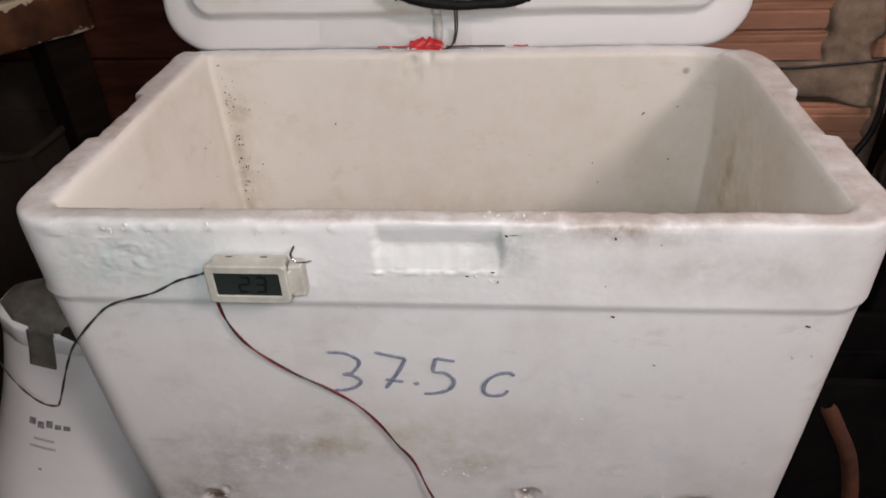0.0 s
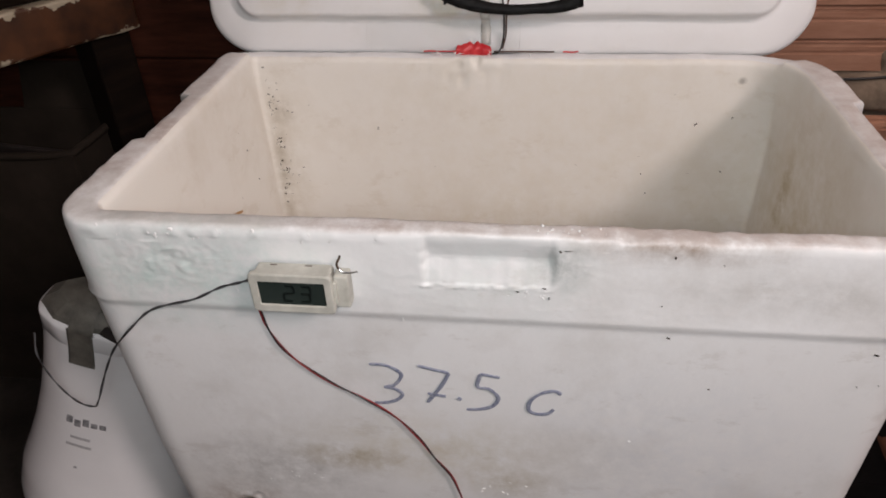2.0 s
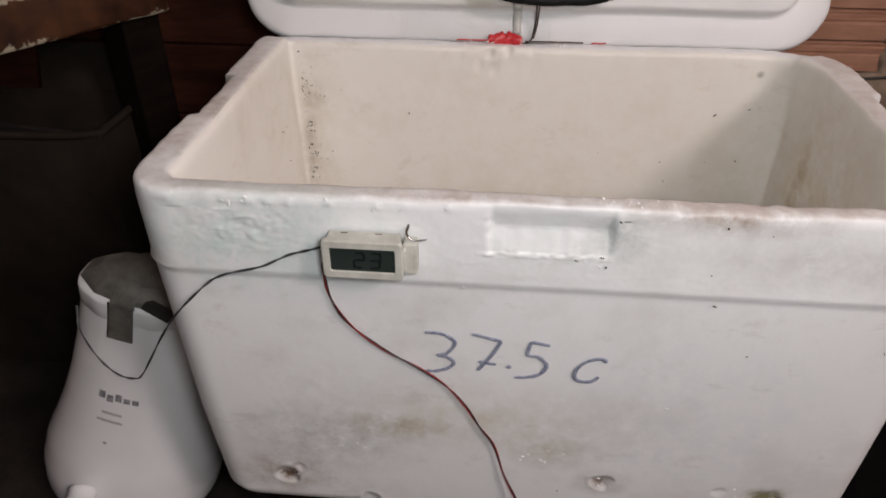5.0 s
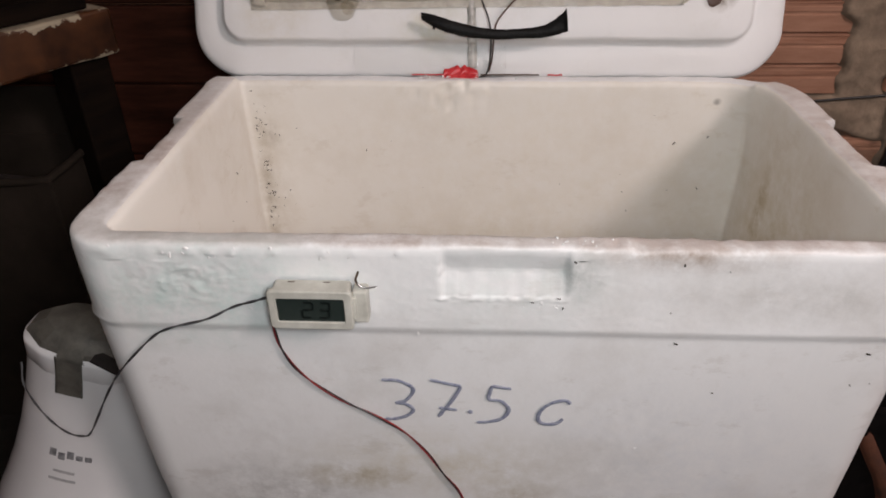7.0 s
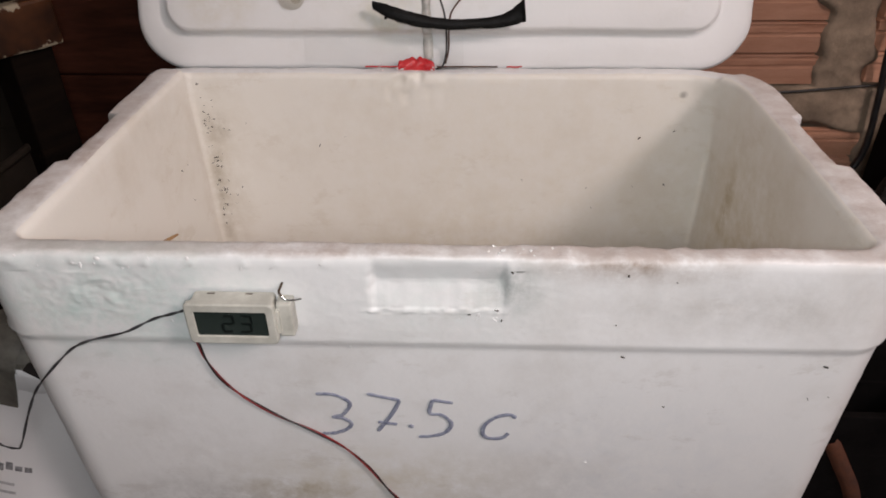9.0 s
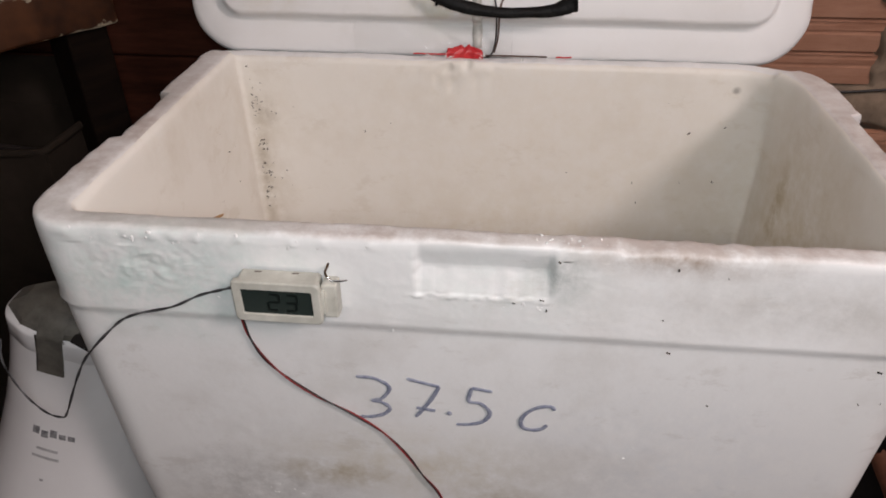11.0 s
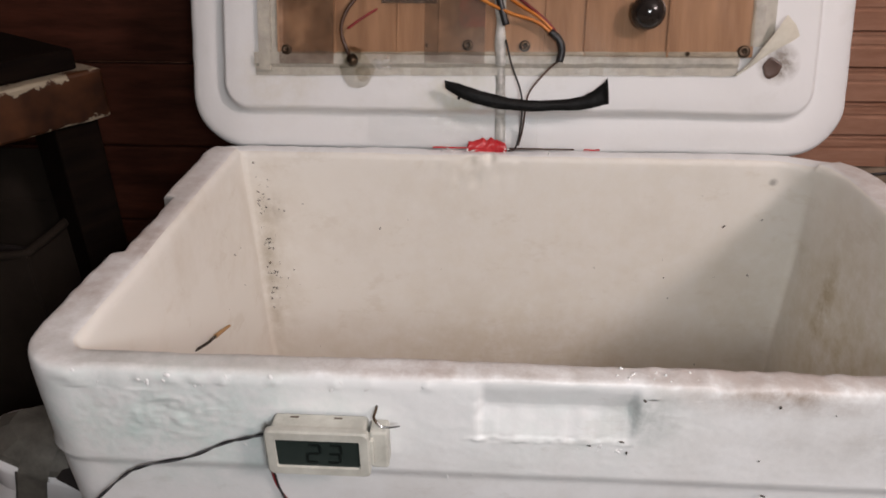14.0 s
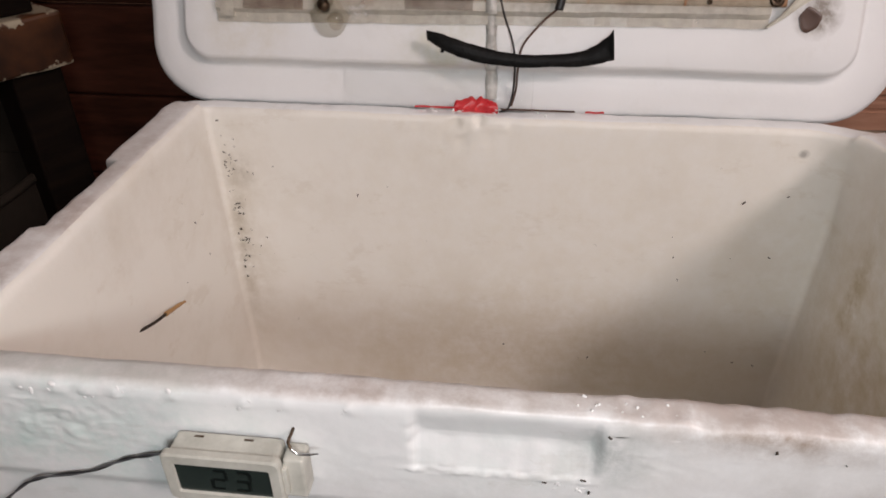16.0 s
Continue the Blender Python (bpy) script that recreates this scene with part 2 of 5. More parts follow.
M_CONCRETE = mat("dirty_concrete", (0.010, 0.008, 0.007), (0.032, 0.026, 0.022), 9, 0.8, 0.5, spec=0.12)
M_PLASTER = mat("bare_render", (0.20, 0.185, 0.17), (0.30, 0.28, 0.26), 5, 0.95, 0.5, spec=0.12)
M_BOUNCE = mat("bounce_white", (0.60, 0.58, 0.55), (0.72, 0.70, 0.67), 4, 0.95, 0.3)
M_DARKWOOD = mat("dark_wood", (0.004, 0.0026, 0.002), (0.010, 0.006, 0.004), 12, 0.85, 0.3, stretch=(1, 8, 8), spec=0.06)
# colours real boards, and the added panel that darkens the left wall
M_REDWOOD_SHADE = mat("red_brown_board_and_shade", (0.030, 0.010, 0.006), (0.075, 0.024, 0.014), 10, 0.6, 0.2, stretch=(1, 6, 6), spec=0.12)
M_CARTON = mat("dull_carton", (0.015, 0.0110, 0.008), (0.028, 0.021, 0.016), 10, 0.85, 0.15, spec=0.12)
M_TRAY = mat("dark_tray", (0.012, 0.010, 0.010), (0.03, 0.024, 0.022), 20, 0.5, 0.1, spec=0.12)
M_RUST = mat("rusty_orange", (0.025, 0.008, 0.004), (0.11, 0.034, 0.014), 20, 0.7, 0.3)
M_SPEAKER = mat("black_vinyl", (0.0035, 0.003, 0.003), (0.007, 0.006, 0.006), 40, 0.8, 0.15, spec=0.06)
M_SPECK = mat("dirt_speck", (0.02, 0.015, 0.01), (0.07, 0.05, 0.035), 90, 0.9, 0.0)
M_STICK = mat("charred_wood", (0.02, 0.012, 0.008), (0.03, 0.02, 0.012), 60, 0.8, 0.0)
M_STICKTIP = mat("split_wood", (0.36, 0.20, 0.08), (0.48, 0.29, 0.13), 60, 0.7, 0.0)


def peeling():
    """Brown paint that flakes off an older white coat."""
    m, n, l, p = nodes_of("peeling_brown_paint")
    co = n.new("ShaderNodeTexCoord")
    a, b = n.new("ShaderNodeTexNoise"), n.new("ShaderNodeTexNoise")
    a.inputs["Scale"].default_value, a.inputs["Detail"].default_value, a.inputs["Roughness"].default_value = 34, 9, 0.68
    b.inputs["Scale"].default_value, b.inputs["Detail"].default_value = 30, 5
    l.new(co.outputs["Object"], a.inputs["Vector"]), l.new(co.outputs["Object"], b.inputs["Vector"])
    sep = n.new("ShaderNodeSeparateXYZ")
    l.new(co.outputs["Object"], sep.inputs[0])
    edge = n.new("ShaderNodeMath")
    edge.operation = "ABSOLUTE"
    l.new(sep.outputs["Z"], edge.inputs[0])
    near = n.new("ShaderNodeMapRange")
    near.inputs[1].default_value, near.inputs[2].default_value, near.inputs[3].default_value, near.inputs[4].default_value = 0.012, 0.0235, 0.0, 0.21
    l.new(edge.outputs[0], near.inputs[0])
    add = n.new("ShaderNodeMath")
    add.operation = "ADD"
    l.new(a.outputs["Fac"], add.inputs[0]), l.new(near.outputs[0], add.inputs[1])
    cut = n.new("ShaderNodeMapRange")
    cut.inputs[1].default_value, cut.inputs[2].default_value = 0.675, 0.695
    l.new(add.outputs[0], cut.inputs[0])
    brown = n.new("ShaderNodeValToRGB")
    brown.color_ramp.elements[0].position, brown.color_ramp.elements[1].position = 0.35, 0.65
    brown.color_ramp.elements[0].color, brown.color_ramp.elements[1].color = (0.020, 0.007, 0.003, 1), (0.075, 0.027, 0.010, 1)
    l.new(b.outputs["Fac"], brown.inputs[0])
    mix = n.new("ShaderNodeMix")
    mix.data_type = "RGBA"
    mix.inputs["B"].default_value = (0.34, 0.29, 0.21, 1)
    l.new(cut.outputs[0], mix.inputs["Factor"]), l.new(brown.outputs[0], mix.inputs["A"]), l.new(mix.outputs["Result"], p.inputs["Base Color"])
    p.inputs["Roughness"].default_value = 0.4
    bp = n.new("ShaderNodeBump")
    bp.inputs["Strength"].default_value, bp.inputs["Distance"].default_value = 0.5, 0.001
    bp.invert = True
    l.new(cut.outputs[0], bp.inputs["Height"]), l.new(bp.outputs[0], p.inputs["Normal"])
    return m


M_PEEL = peeling()


def clear(name, tint=(0.97, 0.96, 0.92), rough=0.06, relief=0.5, grain=110, gloss=0.45):
    """Thin clear film: see-through with a gloss."""
    m, n, l, p = nodes_of(name)
    p.inputs["Roughness"].default_value = rough
    tr, mx = n.new("ShaderNodeBsdfTransparent"), n.new("ShaderNodeMixShader")
    gl = n.new("ShaderNodeBsdfGlossy")
    gl.inputs["Roughness"].default_value = rough
    tr.inputs[0].default_value = (*tint, 1)
    fr = n.new("ShaderNodeFresnel")
    fr.inputs[0].default_value = 1.5
    co, no, bp = n.new("ShaderNodeTexCoord"), n.new("ShaderNodeTexNoise"), n.new("ShaderNodeBump")
    no.inputs["Scale"].default_value, no.inputs["Detail"].default_value = grain, 3
    bp.inputs["Strength"].default_value, bp.inputs["Distance"].default_value = relief, 0.002
    l.new(co.outputs["Object"], no.inputs["Vector"]), l.new(no.outputs["Fac"], bp.inputs["Height"])
    l.new(bp.outputs[0], gl.inputs["Normal"]), l.new(bp.outputs[0], fr.inputs["Normal"])
    half = n.new("ShaderNodeMath")
    half.operation = "MULTIPLY"
    half.inputs[1].default_value = gloss
    l.new(fr.outputs[0], half.inputs[0]), l.new(half.outputs[0], mx.inputs[0]), l.new(tr.outputs[0], mx.inputs[1]), l.new(gl.outputs[0], mx.inputs[2])
    l.new(mx.outputs[0], n["Material Output"].inputs[0])
    return m


M_CLEAR = clear("clear_tape", (0.999, 0.999, 0.998), 0.05, 0.9, 120, 0.30)
M_FILM = clear("plastic_film", (0.96, 0.94, 0.91), 0.25, 0.1, 30, 0.3)
M_CLEARGLUE = clear("clear_glue", (0.90, 0.88, 0.84), 0.05)


def translucent(name, colour, cover, ragged=40):
    """Old adhesive tape: a milky coat that lets part of the ground show through."""
    m, n, l, p = nodes_of(name)
    co, no = n.new("ShaderNodeTexCoord"), n.new("ShaderNodeTexNoise")
    no.inputs["Scale"].default_value, no.inputs["Detail"].default_value, no.inputs["Roughness"].default_value = ragged, 5, 0.6
    l.new(co.outputs["Object"], no.inputs["Vector"])
    mr = n.new("ShaderNodeMapRange")
    mr.inputs[1].default_value, mr.inputs[2].default_value = 0.3, 0.7
    mr.inputs[3].default_value, mr.inputs[4].default_value = max(0.0, cover - 0.22), min(1.0, cover + 0.22)
    l.new(no.outputs["Fac"], mr.inputs[0])
    p.inputs["Base Color"].default_value, p.inputs["Roughness"].default_value = (*colour, 1), 0.35
    tr, mx = n.new("ShaderNodeBsdfTransparent"), n.new("ShaderNodeMixShader")
    l.new(mr.outputs[0], mx.inputs[0]), l.new(tr.outputs[0], mx.inputs[1]), l.new(p.outputs[0], mx.inputs[2])
    l.new(mx.outputs[0], n["Material Output"].inputs[0])
    return m


M_MILKY = translucent("milky_tape", (0.62, 0.58, 0.50), 0.55)
M_PACKING = translucent("brown_packing_tape", (0.20, 0.115, 0.07), 0.24, 25)
M_SMUDGE = translucent("grey_print_smudge", (0.17, 0.125, 0.10), 0.5, 60)


# ---- building helpers ----
def part(name, bm, material, parent=None, label="", smooth=False):
    me = bpy.data.meshes.new(name)
    bm.to_mesh(me)
    bm.free()
    for m in material if isinstance(material, (list, tuple)) else (material,):
        me.materials.append(m)
    if smooth:
        me.shade_smooth()
    ob = new(name, me)
    ob.parent = parent
    if label:
        tagged(ob, label)
    return ob


def thing(name, at, label, category, group="", kind=""):
    ob = new(name)
    ob.empty_display_size = 0.02
    ob.matrix_world = at if isinstance(at, Matrix) else Matrix.Translation(at)
    return tagged(ob, label, category, group, kind)


def block(sx, sy, sz, at=(0, 0, 0), bevel=0.002, bm=None, rot=None, seg=2):
    """A bevelled box of the given size round its middle."""
    out = bm or bmesh.new()
    tmp = bmesh.new()
    bmesh.ops.create_cube(tmp, size=1.0)
    bmesh.ops.scale(tmp, vec=(sx, sy, sz), verts=tmp.verts)
    if bevel:
        bmesh.ops.bevel(tmp, geom=tmp.edges[:] , offset=min(bevel, 0.45 * min(sx, sy, sz)), segments=seg, affect="EDGES", profile=0.5)
    m = Matrix.Translation(at) @ (rot or Matrix())
    bmesh.ops.transform(tmp, matrix=m, verts=tmp.verts)
    me = bpy.data.meshes.new("tmp")
    tmp.to_mesh(me)
    tmp.free()
    out.from_mesh(me)
    bpy.data.meshes.remove(me)
    return out


def smooth_path(pts, steps=8):
    """Catmull-Rom through the points."""
    p = [Vector(q) for q in pts]
    p = [2 * p[0] - p[1]] + p + [2 * p[-1] - p[-2]]
    out = []
    for i in range(1, len(p) - 2):
        a, b, c, d = p[i - 1:i + 3]
        for k in range(steps):
            t = k / steps
            out.append(0.5 * ((2 * b) + (c - a) * t + (2 * a - 5 * b + 4 * c - d) * t * t + (3 * b - a - 3 * c + d) * t ** 3))
    return out + [p[-2]]


def tube(pts, r, sides=8, steps=8, bm=None, taper=None):
    """A round cord along a smooth path."""
    path = smooth_path(pts, steps)
    bm = bm or bmesh.new()
    rings, side = [], Vector((0.31, 0.52, 0.79))
    for i, q in enumerate(path):
        d = (path[min(i + 1, len(path) - 1)] - path[max(i - 1, 0)]).normalized()
        u = (side - d * side.dot(d)).normalized()
        side = u
        v = d.cross(u)
        rad = r * (taper(i / (len(path) - 1)) if taper else 1)
        rings.append([bm.verts.new(q + rad * (math.cos(a) * u + math.sin(a) * v)) for a in (2 * math.pi * k / sides for k in range(sides))])
    for a, b in zip(rings, rings[1:]):
        for k in range(sides):
            bm.faces.new((a[k], a[(k + 1) % sides], b[(k + 1) % sides], b[k]))
    bm.faces.new(rings[0][::-1]), bm.faces.new(rings[-1])
    return bm


def twisted(pts, r, phase, turns):
    """One strand of a twisted pair along the path."""
    path = smooth_path(pts, 14)
    out = []
    for i, q in enumerate(path):
        d = (path[min(i + 1, len(path) - 1)] - path[max(i - 1, 0)]).normalized()
        u = (Vector((0, 1, 0)) - d * d.y).normalized()
        v = d.cross(u)
        a = phase + turns * 2 * math.pi * i / len(path)
        out.append(q + r * (math.cos(a) * u + math.sin(a) * v))
    return out


def rounded(hx, hy, r, nx, ny, nc, cx=0.0, cy=0.0):
    """Points round a rounded rectangle, anticlockwise from the front's left, with outward directions."""
    pts = []
    corners = ((hx - r, -hy + r, -90), (hx - r, hy - r, 0), (-hx + r, hy - r, 90), (-hx + r, -hy + r, 180))
    starts = ((-hx + r, -hy), (hx, -hy + r), (hx - r, hy), (-hx, hy - r))
    ends = ((hx - r, -hy), (hx, hy - r), (-hx + r, hy), (-hx, -hy + r))
    normals = ((0, -1), (1, 0), (0, 1), (-1, 0))
    for s, e, nrm, (ox, oy, a0), count in zip(starts, ends, normals, corners, (nx, ny, nx, ny)):
        for k in range(count):
            t = k / count
            pts.append((cx + s[0] + (e[0] - s[0]) * t, cy + s[1] + (e[1] - s[1]) * t, *nrm))
        for k in range(nc):
            a = radians(a0 + 90 * k / nc)
            pts.append((cx + ox + r * math.cos(a), cy + oy + r * math.sin(a), math.cos(a), math.sin(a)))
    return pts


def loft(bm, rings, material_of=None):
    """Quads between rings of equal count."""
    made = [[bm.verts.new(q) for q in ring] for ring in rings]
    for i, (a, b) in enumerate(zip(made, made[1:])):
        n = len(a)
        for k in range(n):
            f = bm.faces.new((a[k], a[(k + 1) % n], b[(k + 1) % n], b[k]))
            if material_of:
                f.material_index = material_of(i)
    return made


def ribbon(pts, width, lift=0.0, steps=6, normal=Vector((0, -1, 0)), bm=None, thick=0.0004, wob=0.0):
    """A flat stroke with a slight thickness that lies on a face."""
    bm = bm or bmesh.new()
    path = smooth_path(pts, steps)
    rows = []
    for i, q in enumerate(path):
        d = (path[min(i + 1, len(path) - 1)] - path[max(i - 1, 0)]).normalized()
        s = d.cross(normal).normalized()
        w = width * (1 + wob * noise.noise(q * 260)) * (0.75 if i in (0, len(path) - 1) else 1)
        b = q + normal * lift
        rows.append([bm.verts.new(b + s * w / 2), bm.verts.new(b + s * w / 4 + normal * thick), bm.verts.new(b - s * w / 4 + normal * thick), bm.verts.new(b - s * w / 2)])
    for a, b in zip(rows, rows[1:]):
        for k in range(3):
            bm.faces.new((a[k], a[k + 1], b[k + 1], b[k]))
    return bm


def sheet(width, height, nx, ny, f, thick=0.0006, place=None, bm=None):
    """A crumpled sheet: f(u, v) gives the offset of a point; it has a back and edges."""
    bm = bm or bmesh.new()
    front = [[bm.verts.new(Vector(f(i / nx, j / ny))) for i in range(nx + 1)] for j in range(ny + 1)]
    back = [[bm.verts.new(v.co - Vector((0, 0, thick))) for v in row] for row in front]
    for j in range(ny):
        for i in range(nx):
            bm.faces.new((front[j][i], front[j][i + 1], front[j + 1][i + 1], front[j + 1][i]))
            bm.faces.new((back[j][i], back[j + 1][i], back[j + 1][i + 1], back[j][i + 1]))
    edge = [(0, i) for i in range(nx)] + [(j, nx) for j in range(ny)] + [(ny, i) for i in range(nx, 0, -1)] + [(j, 0) for j in range(ny, 0, -1)]
    for (a, b), (c, d) in zip(edge, edge[1:] + edge[:1]):
        bm.faces.new((front[a][b], back[a][b], back[c][d], front[c][d]))
    return bm


# ---- structure ----
FLOOR = -0.14
WALL_Y = 0.510
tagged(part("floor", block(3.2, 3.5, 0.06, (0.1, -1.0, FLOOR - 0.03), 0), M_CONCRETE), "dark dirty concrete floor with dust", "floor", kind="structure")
# Never in view; closes the room, and its white bounces fill light down.
tagged(part("ceiling", block(3.2, 3.5, 0.06, (0.1, -1.0, 2.23), 0), M_BOUNCE), "unseen ceiling, kept white to bounce light into the room", "ceiling", kind="structure")
tagged(part("wall_west", block(0.08, 3.2, 2.34, (-1.46, -1.1, 1.03), 0), M_PLASTER), "bare rendered side wall", "wall", kind="structure")
tagged(part("wall_east", block(0.08, 3.2, 2.34, (1.66, -1.1, 1.03), 0), M_PLASTER), "bare rendered side wall", "wall", kind="structure")
tagged(part("wall_south", block(3.2, 0.08, 2.34, (0.1, -2.66, 1.03), 0), M_PLASTER), "bare rendered wall behind the camera", "wall", kind="structure")


def mortar_wall():
    """Rough mortar face of the block wall."""
    bm = bmesh.new()
    xs = [-1.42 + 0.014 * i for i in range(117)] + [0.216 + 0.0035 * i for i in range(130)] + [0.68 + 0.02 * i for i in range(48)]
    zs = [FLOOR + 0.015 * i for i in range(16)] + [0.10 + 0.0035 * i for i in range(115)] + [0.51 + 0.02 * i for i in range(18)] + [1.2, 2.2]

    def y_at(x, z):
        """Squeezed-out mortar swells over the ends and beds of the blocks."""
        q = Vector((x, 0, z))
        row = round((z - 0.326) / 0.242)
        dz = abs(z - 0.326 - 0.242 * row)
        mid = 0.449 if row % 2 == 0 else 0.526
        dx = abs((x - mid + 0.169) % 0.338 - 0.169)
        wide = 0.030 + 0.034 * noise.noise(q * 11 + Vector((4, 0, 2))) + 0.014 * noise.noise(q * 34)
        tall = 0.026 + 0.018 * noise.noise(q * 14 + Vector((1, 0, 7)))
        swell = max(min(1.0, max(0.0, (wide - dx) / 0.008 + 0.5)), min(1.0, max(0.0, (dz - 0.121 + tall) / 0.008 + 0.5)))
        return WALL_Y + 0.008 - 0.0145 * swell + 0.0032 * noise.noise(q * 26) + 0.0022 * noise.noise(q * 75) + 0.0010 * noise.noise(q * 190)
    rows = [[bm.verts.new((x, y_at(x, z), z)) for x in xs] for z in zs]
    for a, b in zip(rows, rows[1:]):
        for k in range(len(xs) - 1):
            bm.faces.new((a[k], a[k + 1], b[k + 1], b[k]))
    back = [[bm.verts.new((x, WALL_Y + 0.15, z)) for x in (xs[0], xs[-1])] for z in (zs[0], zs[-1])]
    bm.faces.new((back[0][0], back[1][0], back[1][1], back[0][1]))
    return tagged(part("wall_north", bm, M_MORTAR, smooth=True), "hollow red clay block wall with rough grey mortar", "wall", kind="structure")


wall = mortar_wall()

# ---- foam cooler ----
PITS = ((-0.202, 0.031, 0.011, 0.004), (-0.190, 0.042, 0.006, 0.002), (0.064, 0.051, 0.009, 0.004), (0.197, 0.046, 0.012, 0.0022), (0.160, 0.050, 0.006, 0.0012), (-0.130, 0.004, 0.009, 0.003))
BURRS = tuple((x, 0.3150 + 0.0006 * math.sin(x * 900)) for x in (-0.243, -0.204, -0.189, -0.176, -0.163, -0.137, -0.107, -0.088, -0.061))
HX, DEEP = 0.2750, 0.322


def cooler():
    box = thing("cooler_box", (0, 0, 0), "soiled white polystyrene cooler box with open lid, marked 37.5 C", "cooler box")
    nx, ny, nc = 300, 90, 12
    # z, inset of the sides, inset of the front and back, corner radius
    outer = [(0.0, 0.0380, 0.034, 0.018), (0.0025, 0.0280, 0.026, 0.021), (0.007, 0.0205, 0.020, 0.024), (0.0115, 0.0163, 0.0172, 0.0255), (0.016, 0.0140, 0.0158, 0.026)]
    steps = 110
    for k in range(1, steps + 1):
        t = k / steps
        outer.append((0.016 + (0.250 - 0.016) * t, 0.0125 - 0.0102 * t, 0.0153 - 0.0128 * t, 0.027 + 0.003 * t))
    outer += [(0.2525, 0.0022, 0.0023, 0.0302), (0.255, 0.0016, 0.0014, 0.0306), (0.258, 0.0005, 0.0002, 0.031)]
    outer += [(0.259 + 0.054 * k / 68, 0.0, 0.0, 0.031) for k in range(1, 69)]
    outer += [(0.3165, 0.0003, 0.0003, 0.0308), (0.3186, 0.0012, 0.0011, 0.030), (0.3197, 0.0028, 0.0024, 0.0285), (0.320, 0.0060, 0.0050, 0.026)]
    rim = [(0.320, 0.014, 0.0095, 0.021), (0.320, 0.021, 0.0125, 0.016)]
    inner = [(0.3193, 0.0250, 0.0150, 0.012), (0.317, 0.0275, 0.0172, 0.008), (0.313, 0.0285, 0.0180, 0.006)]
    inner += [(0.313 - (0.313 - 0.045) * k / 44, 0.0285 + 0.006 * k / 44, 0.0180 + 0.004 * k / 44, 0.005) for k in range(1, 45)]
    inner += [(0.036, 0.040, 0.026, 0.014), (0.033, 0.048, 0.034, 0.012)]
    rings = []
    for i, (z, ix, iy, r) in enumerate(outer + rim + inner):
        is_in = i >= len(outer) + len(rim)
        if not is_in and z < 0.25:
            z -= 0.014 * (1 - z / 0.25)
        ring = []
        for x, y, ux, uy in rounded(HX - ix, DEEP / 2 - iy, r, nx, ny, nc, 0.0045 * max(0.0, 1 - z / 0.25) if not is_in else 0.0, DEEP / 2):
            if not is_in and x < 0 and z < 0.259:
                x *= 1 + (0.0022 + 0.0072 * min(1.0, (0.259 - z) / 0.16)) / HX
            # the back corner on the right is moulded rounder
            wx, wy = x - HX + 0.068, y - DEEP + 0.068
            if wx > 0 and wy > 0:
                over = math.hypot(wx / (0.068 - ix), wy / (0.068 - iy))
                if over > 1:
                    worn = (1 - 1 / over) * (min(1.0, max(0.0, (z - 0.24) / 0.07)) if is_in else 1.0)
                    x, y = x - wx * worn, y - wy * worn
            q = Vector((x, y, z))
            sign = -1 if is_in else 1
            d = 0.0007 * noise.noise(q * 7) + 0.0002 * noise.noise(q * 34)
            rough = max(0.0, noise.noise(q * 14 + Vector((3, 1, 2)))) * 0.0004 * noise.noise(q * 110)
            d += rough
            up = 0.0
            # thumb recesses in the middle of the four sides
            if not is_in and z > 0.281:
                k = min(1.0, max(0.0, z - 0.284) / 0.005)
                if abs(uy) > 0.9 and abs(x - 0.0025) < 0.046:
                    low = 0.2845 + 0.0016 * noise.noise(Vector((x * 160, 2, 5))) + 0.0012 * noise.noise(Vector((x * 420, 1, 8)))
                    side = min(1.0, max(0.0, (0.0400 - abs(x - 0.0025) + 0.0008 * noise.noise(q * 200)) / 0.0032))
                    bowl = max(0.0, min((z - low) / 0.0012, 0.12 + (z - low) / 0.018, 1.0, (0.3190 - z) / 0.016))
                    d -= 0.0046 * side * bowl - 0.0005 * side * noise.noise(q * 85)
                    d -= 0.0007 * side * math.exp(-((z - low) / 0.0009) ** 2) * max(0.0, noise.noise(Vector((x * 130, 4, 1))) + 0.45)
                    d += 0.0016 * max(0.0, noise.noise(q * 260)) * max(0.0, 1 - abs(z - low + 0.0030) / 0.005)
                if abs(ux) > 0.9 and 0.116 < y < 0.202:
                    d -= 0.008 * k * max(0.0, min(1.0, (0.0215 - ix) / 0.016))
            # picked-out beads on the collar
            if not is_in and uy < -0.5 and z > 0.262:
                d += 0.00016 * noise.noise(q * 95) + 0.00012 * noise.noise(q * 260)
                worn = math.exp(-((x + 0.195) / 0.035) ** 2 - ((z - 0.294) / 0.016) ** 2) + 0.45 * math.exp(-((x - 0.058) / 0.012) ** 2 - ((z - 0.298) / 0.010) ** 2)
                if worn > 0.03:
                    slant = Vector((x * 60 + z * 45, 3, z * 75 - x * 55))
                    d += worn * (0.0010 * noise.noise(slant) + 0.0016 * max(0.0, 0.25 - abs(noise.noise(slant * 1.9))) + 0.0006 * noise.noise(q * 230))
            if not is_in and uy < -0.5:
                for px, pz, pr, deep in PITS:
                    k = math.hypot(x - px, z - pz) / pr * (1 + 0.4 * noise.noise(q * 120))
                    if k < 1.6:
                        d += -deep * max(0.0, 1 - k * k) + 0.15 * deep * math.exp(-((k - 1.15) / 0.2) ** 2)
            if not is_in and uy < -0.5 and z < 0.25:
                d -= 0.0004 * max(0.0, noise.noise(q * 75 + Vector((5, 2, 8))) - 0.45) - 0.0007 * max(0.0, noise.noise(q * 110 + Vector((1, 7, 3))) - 0.5)
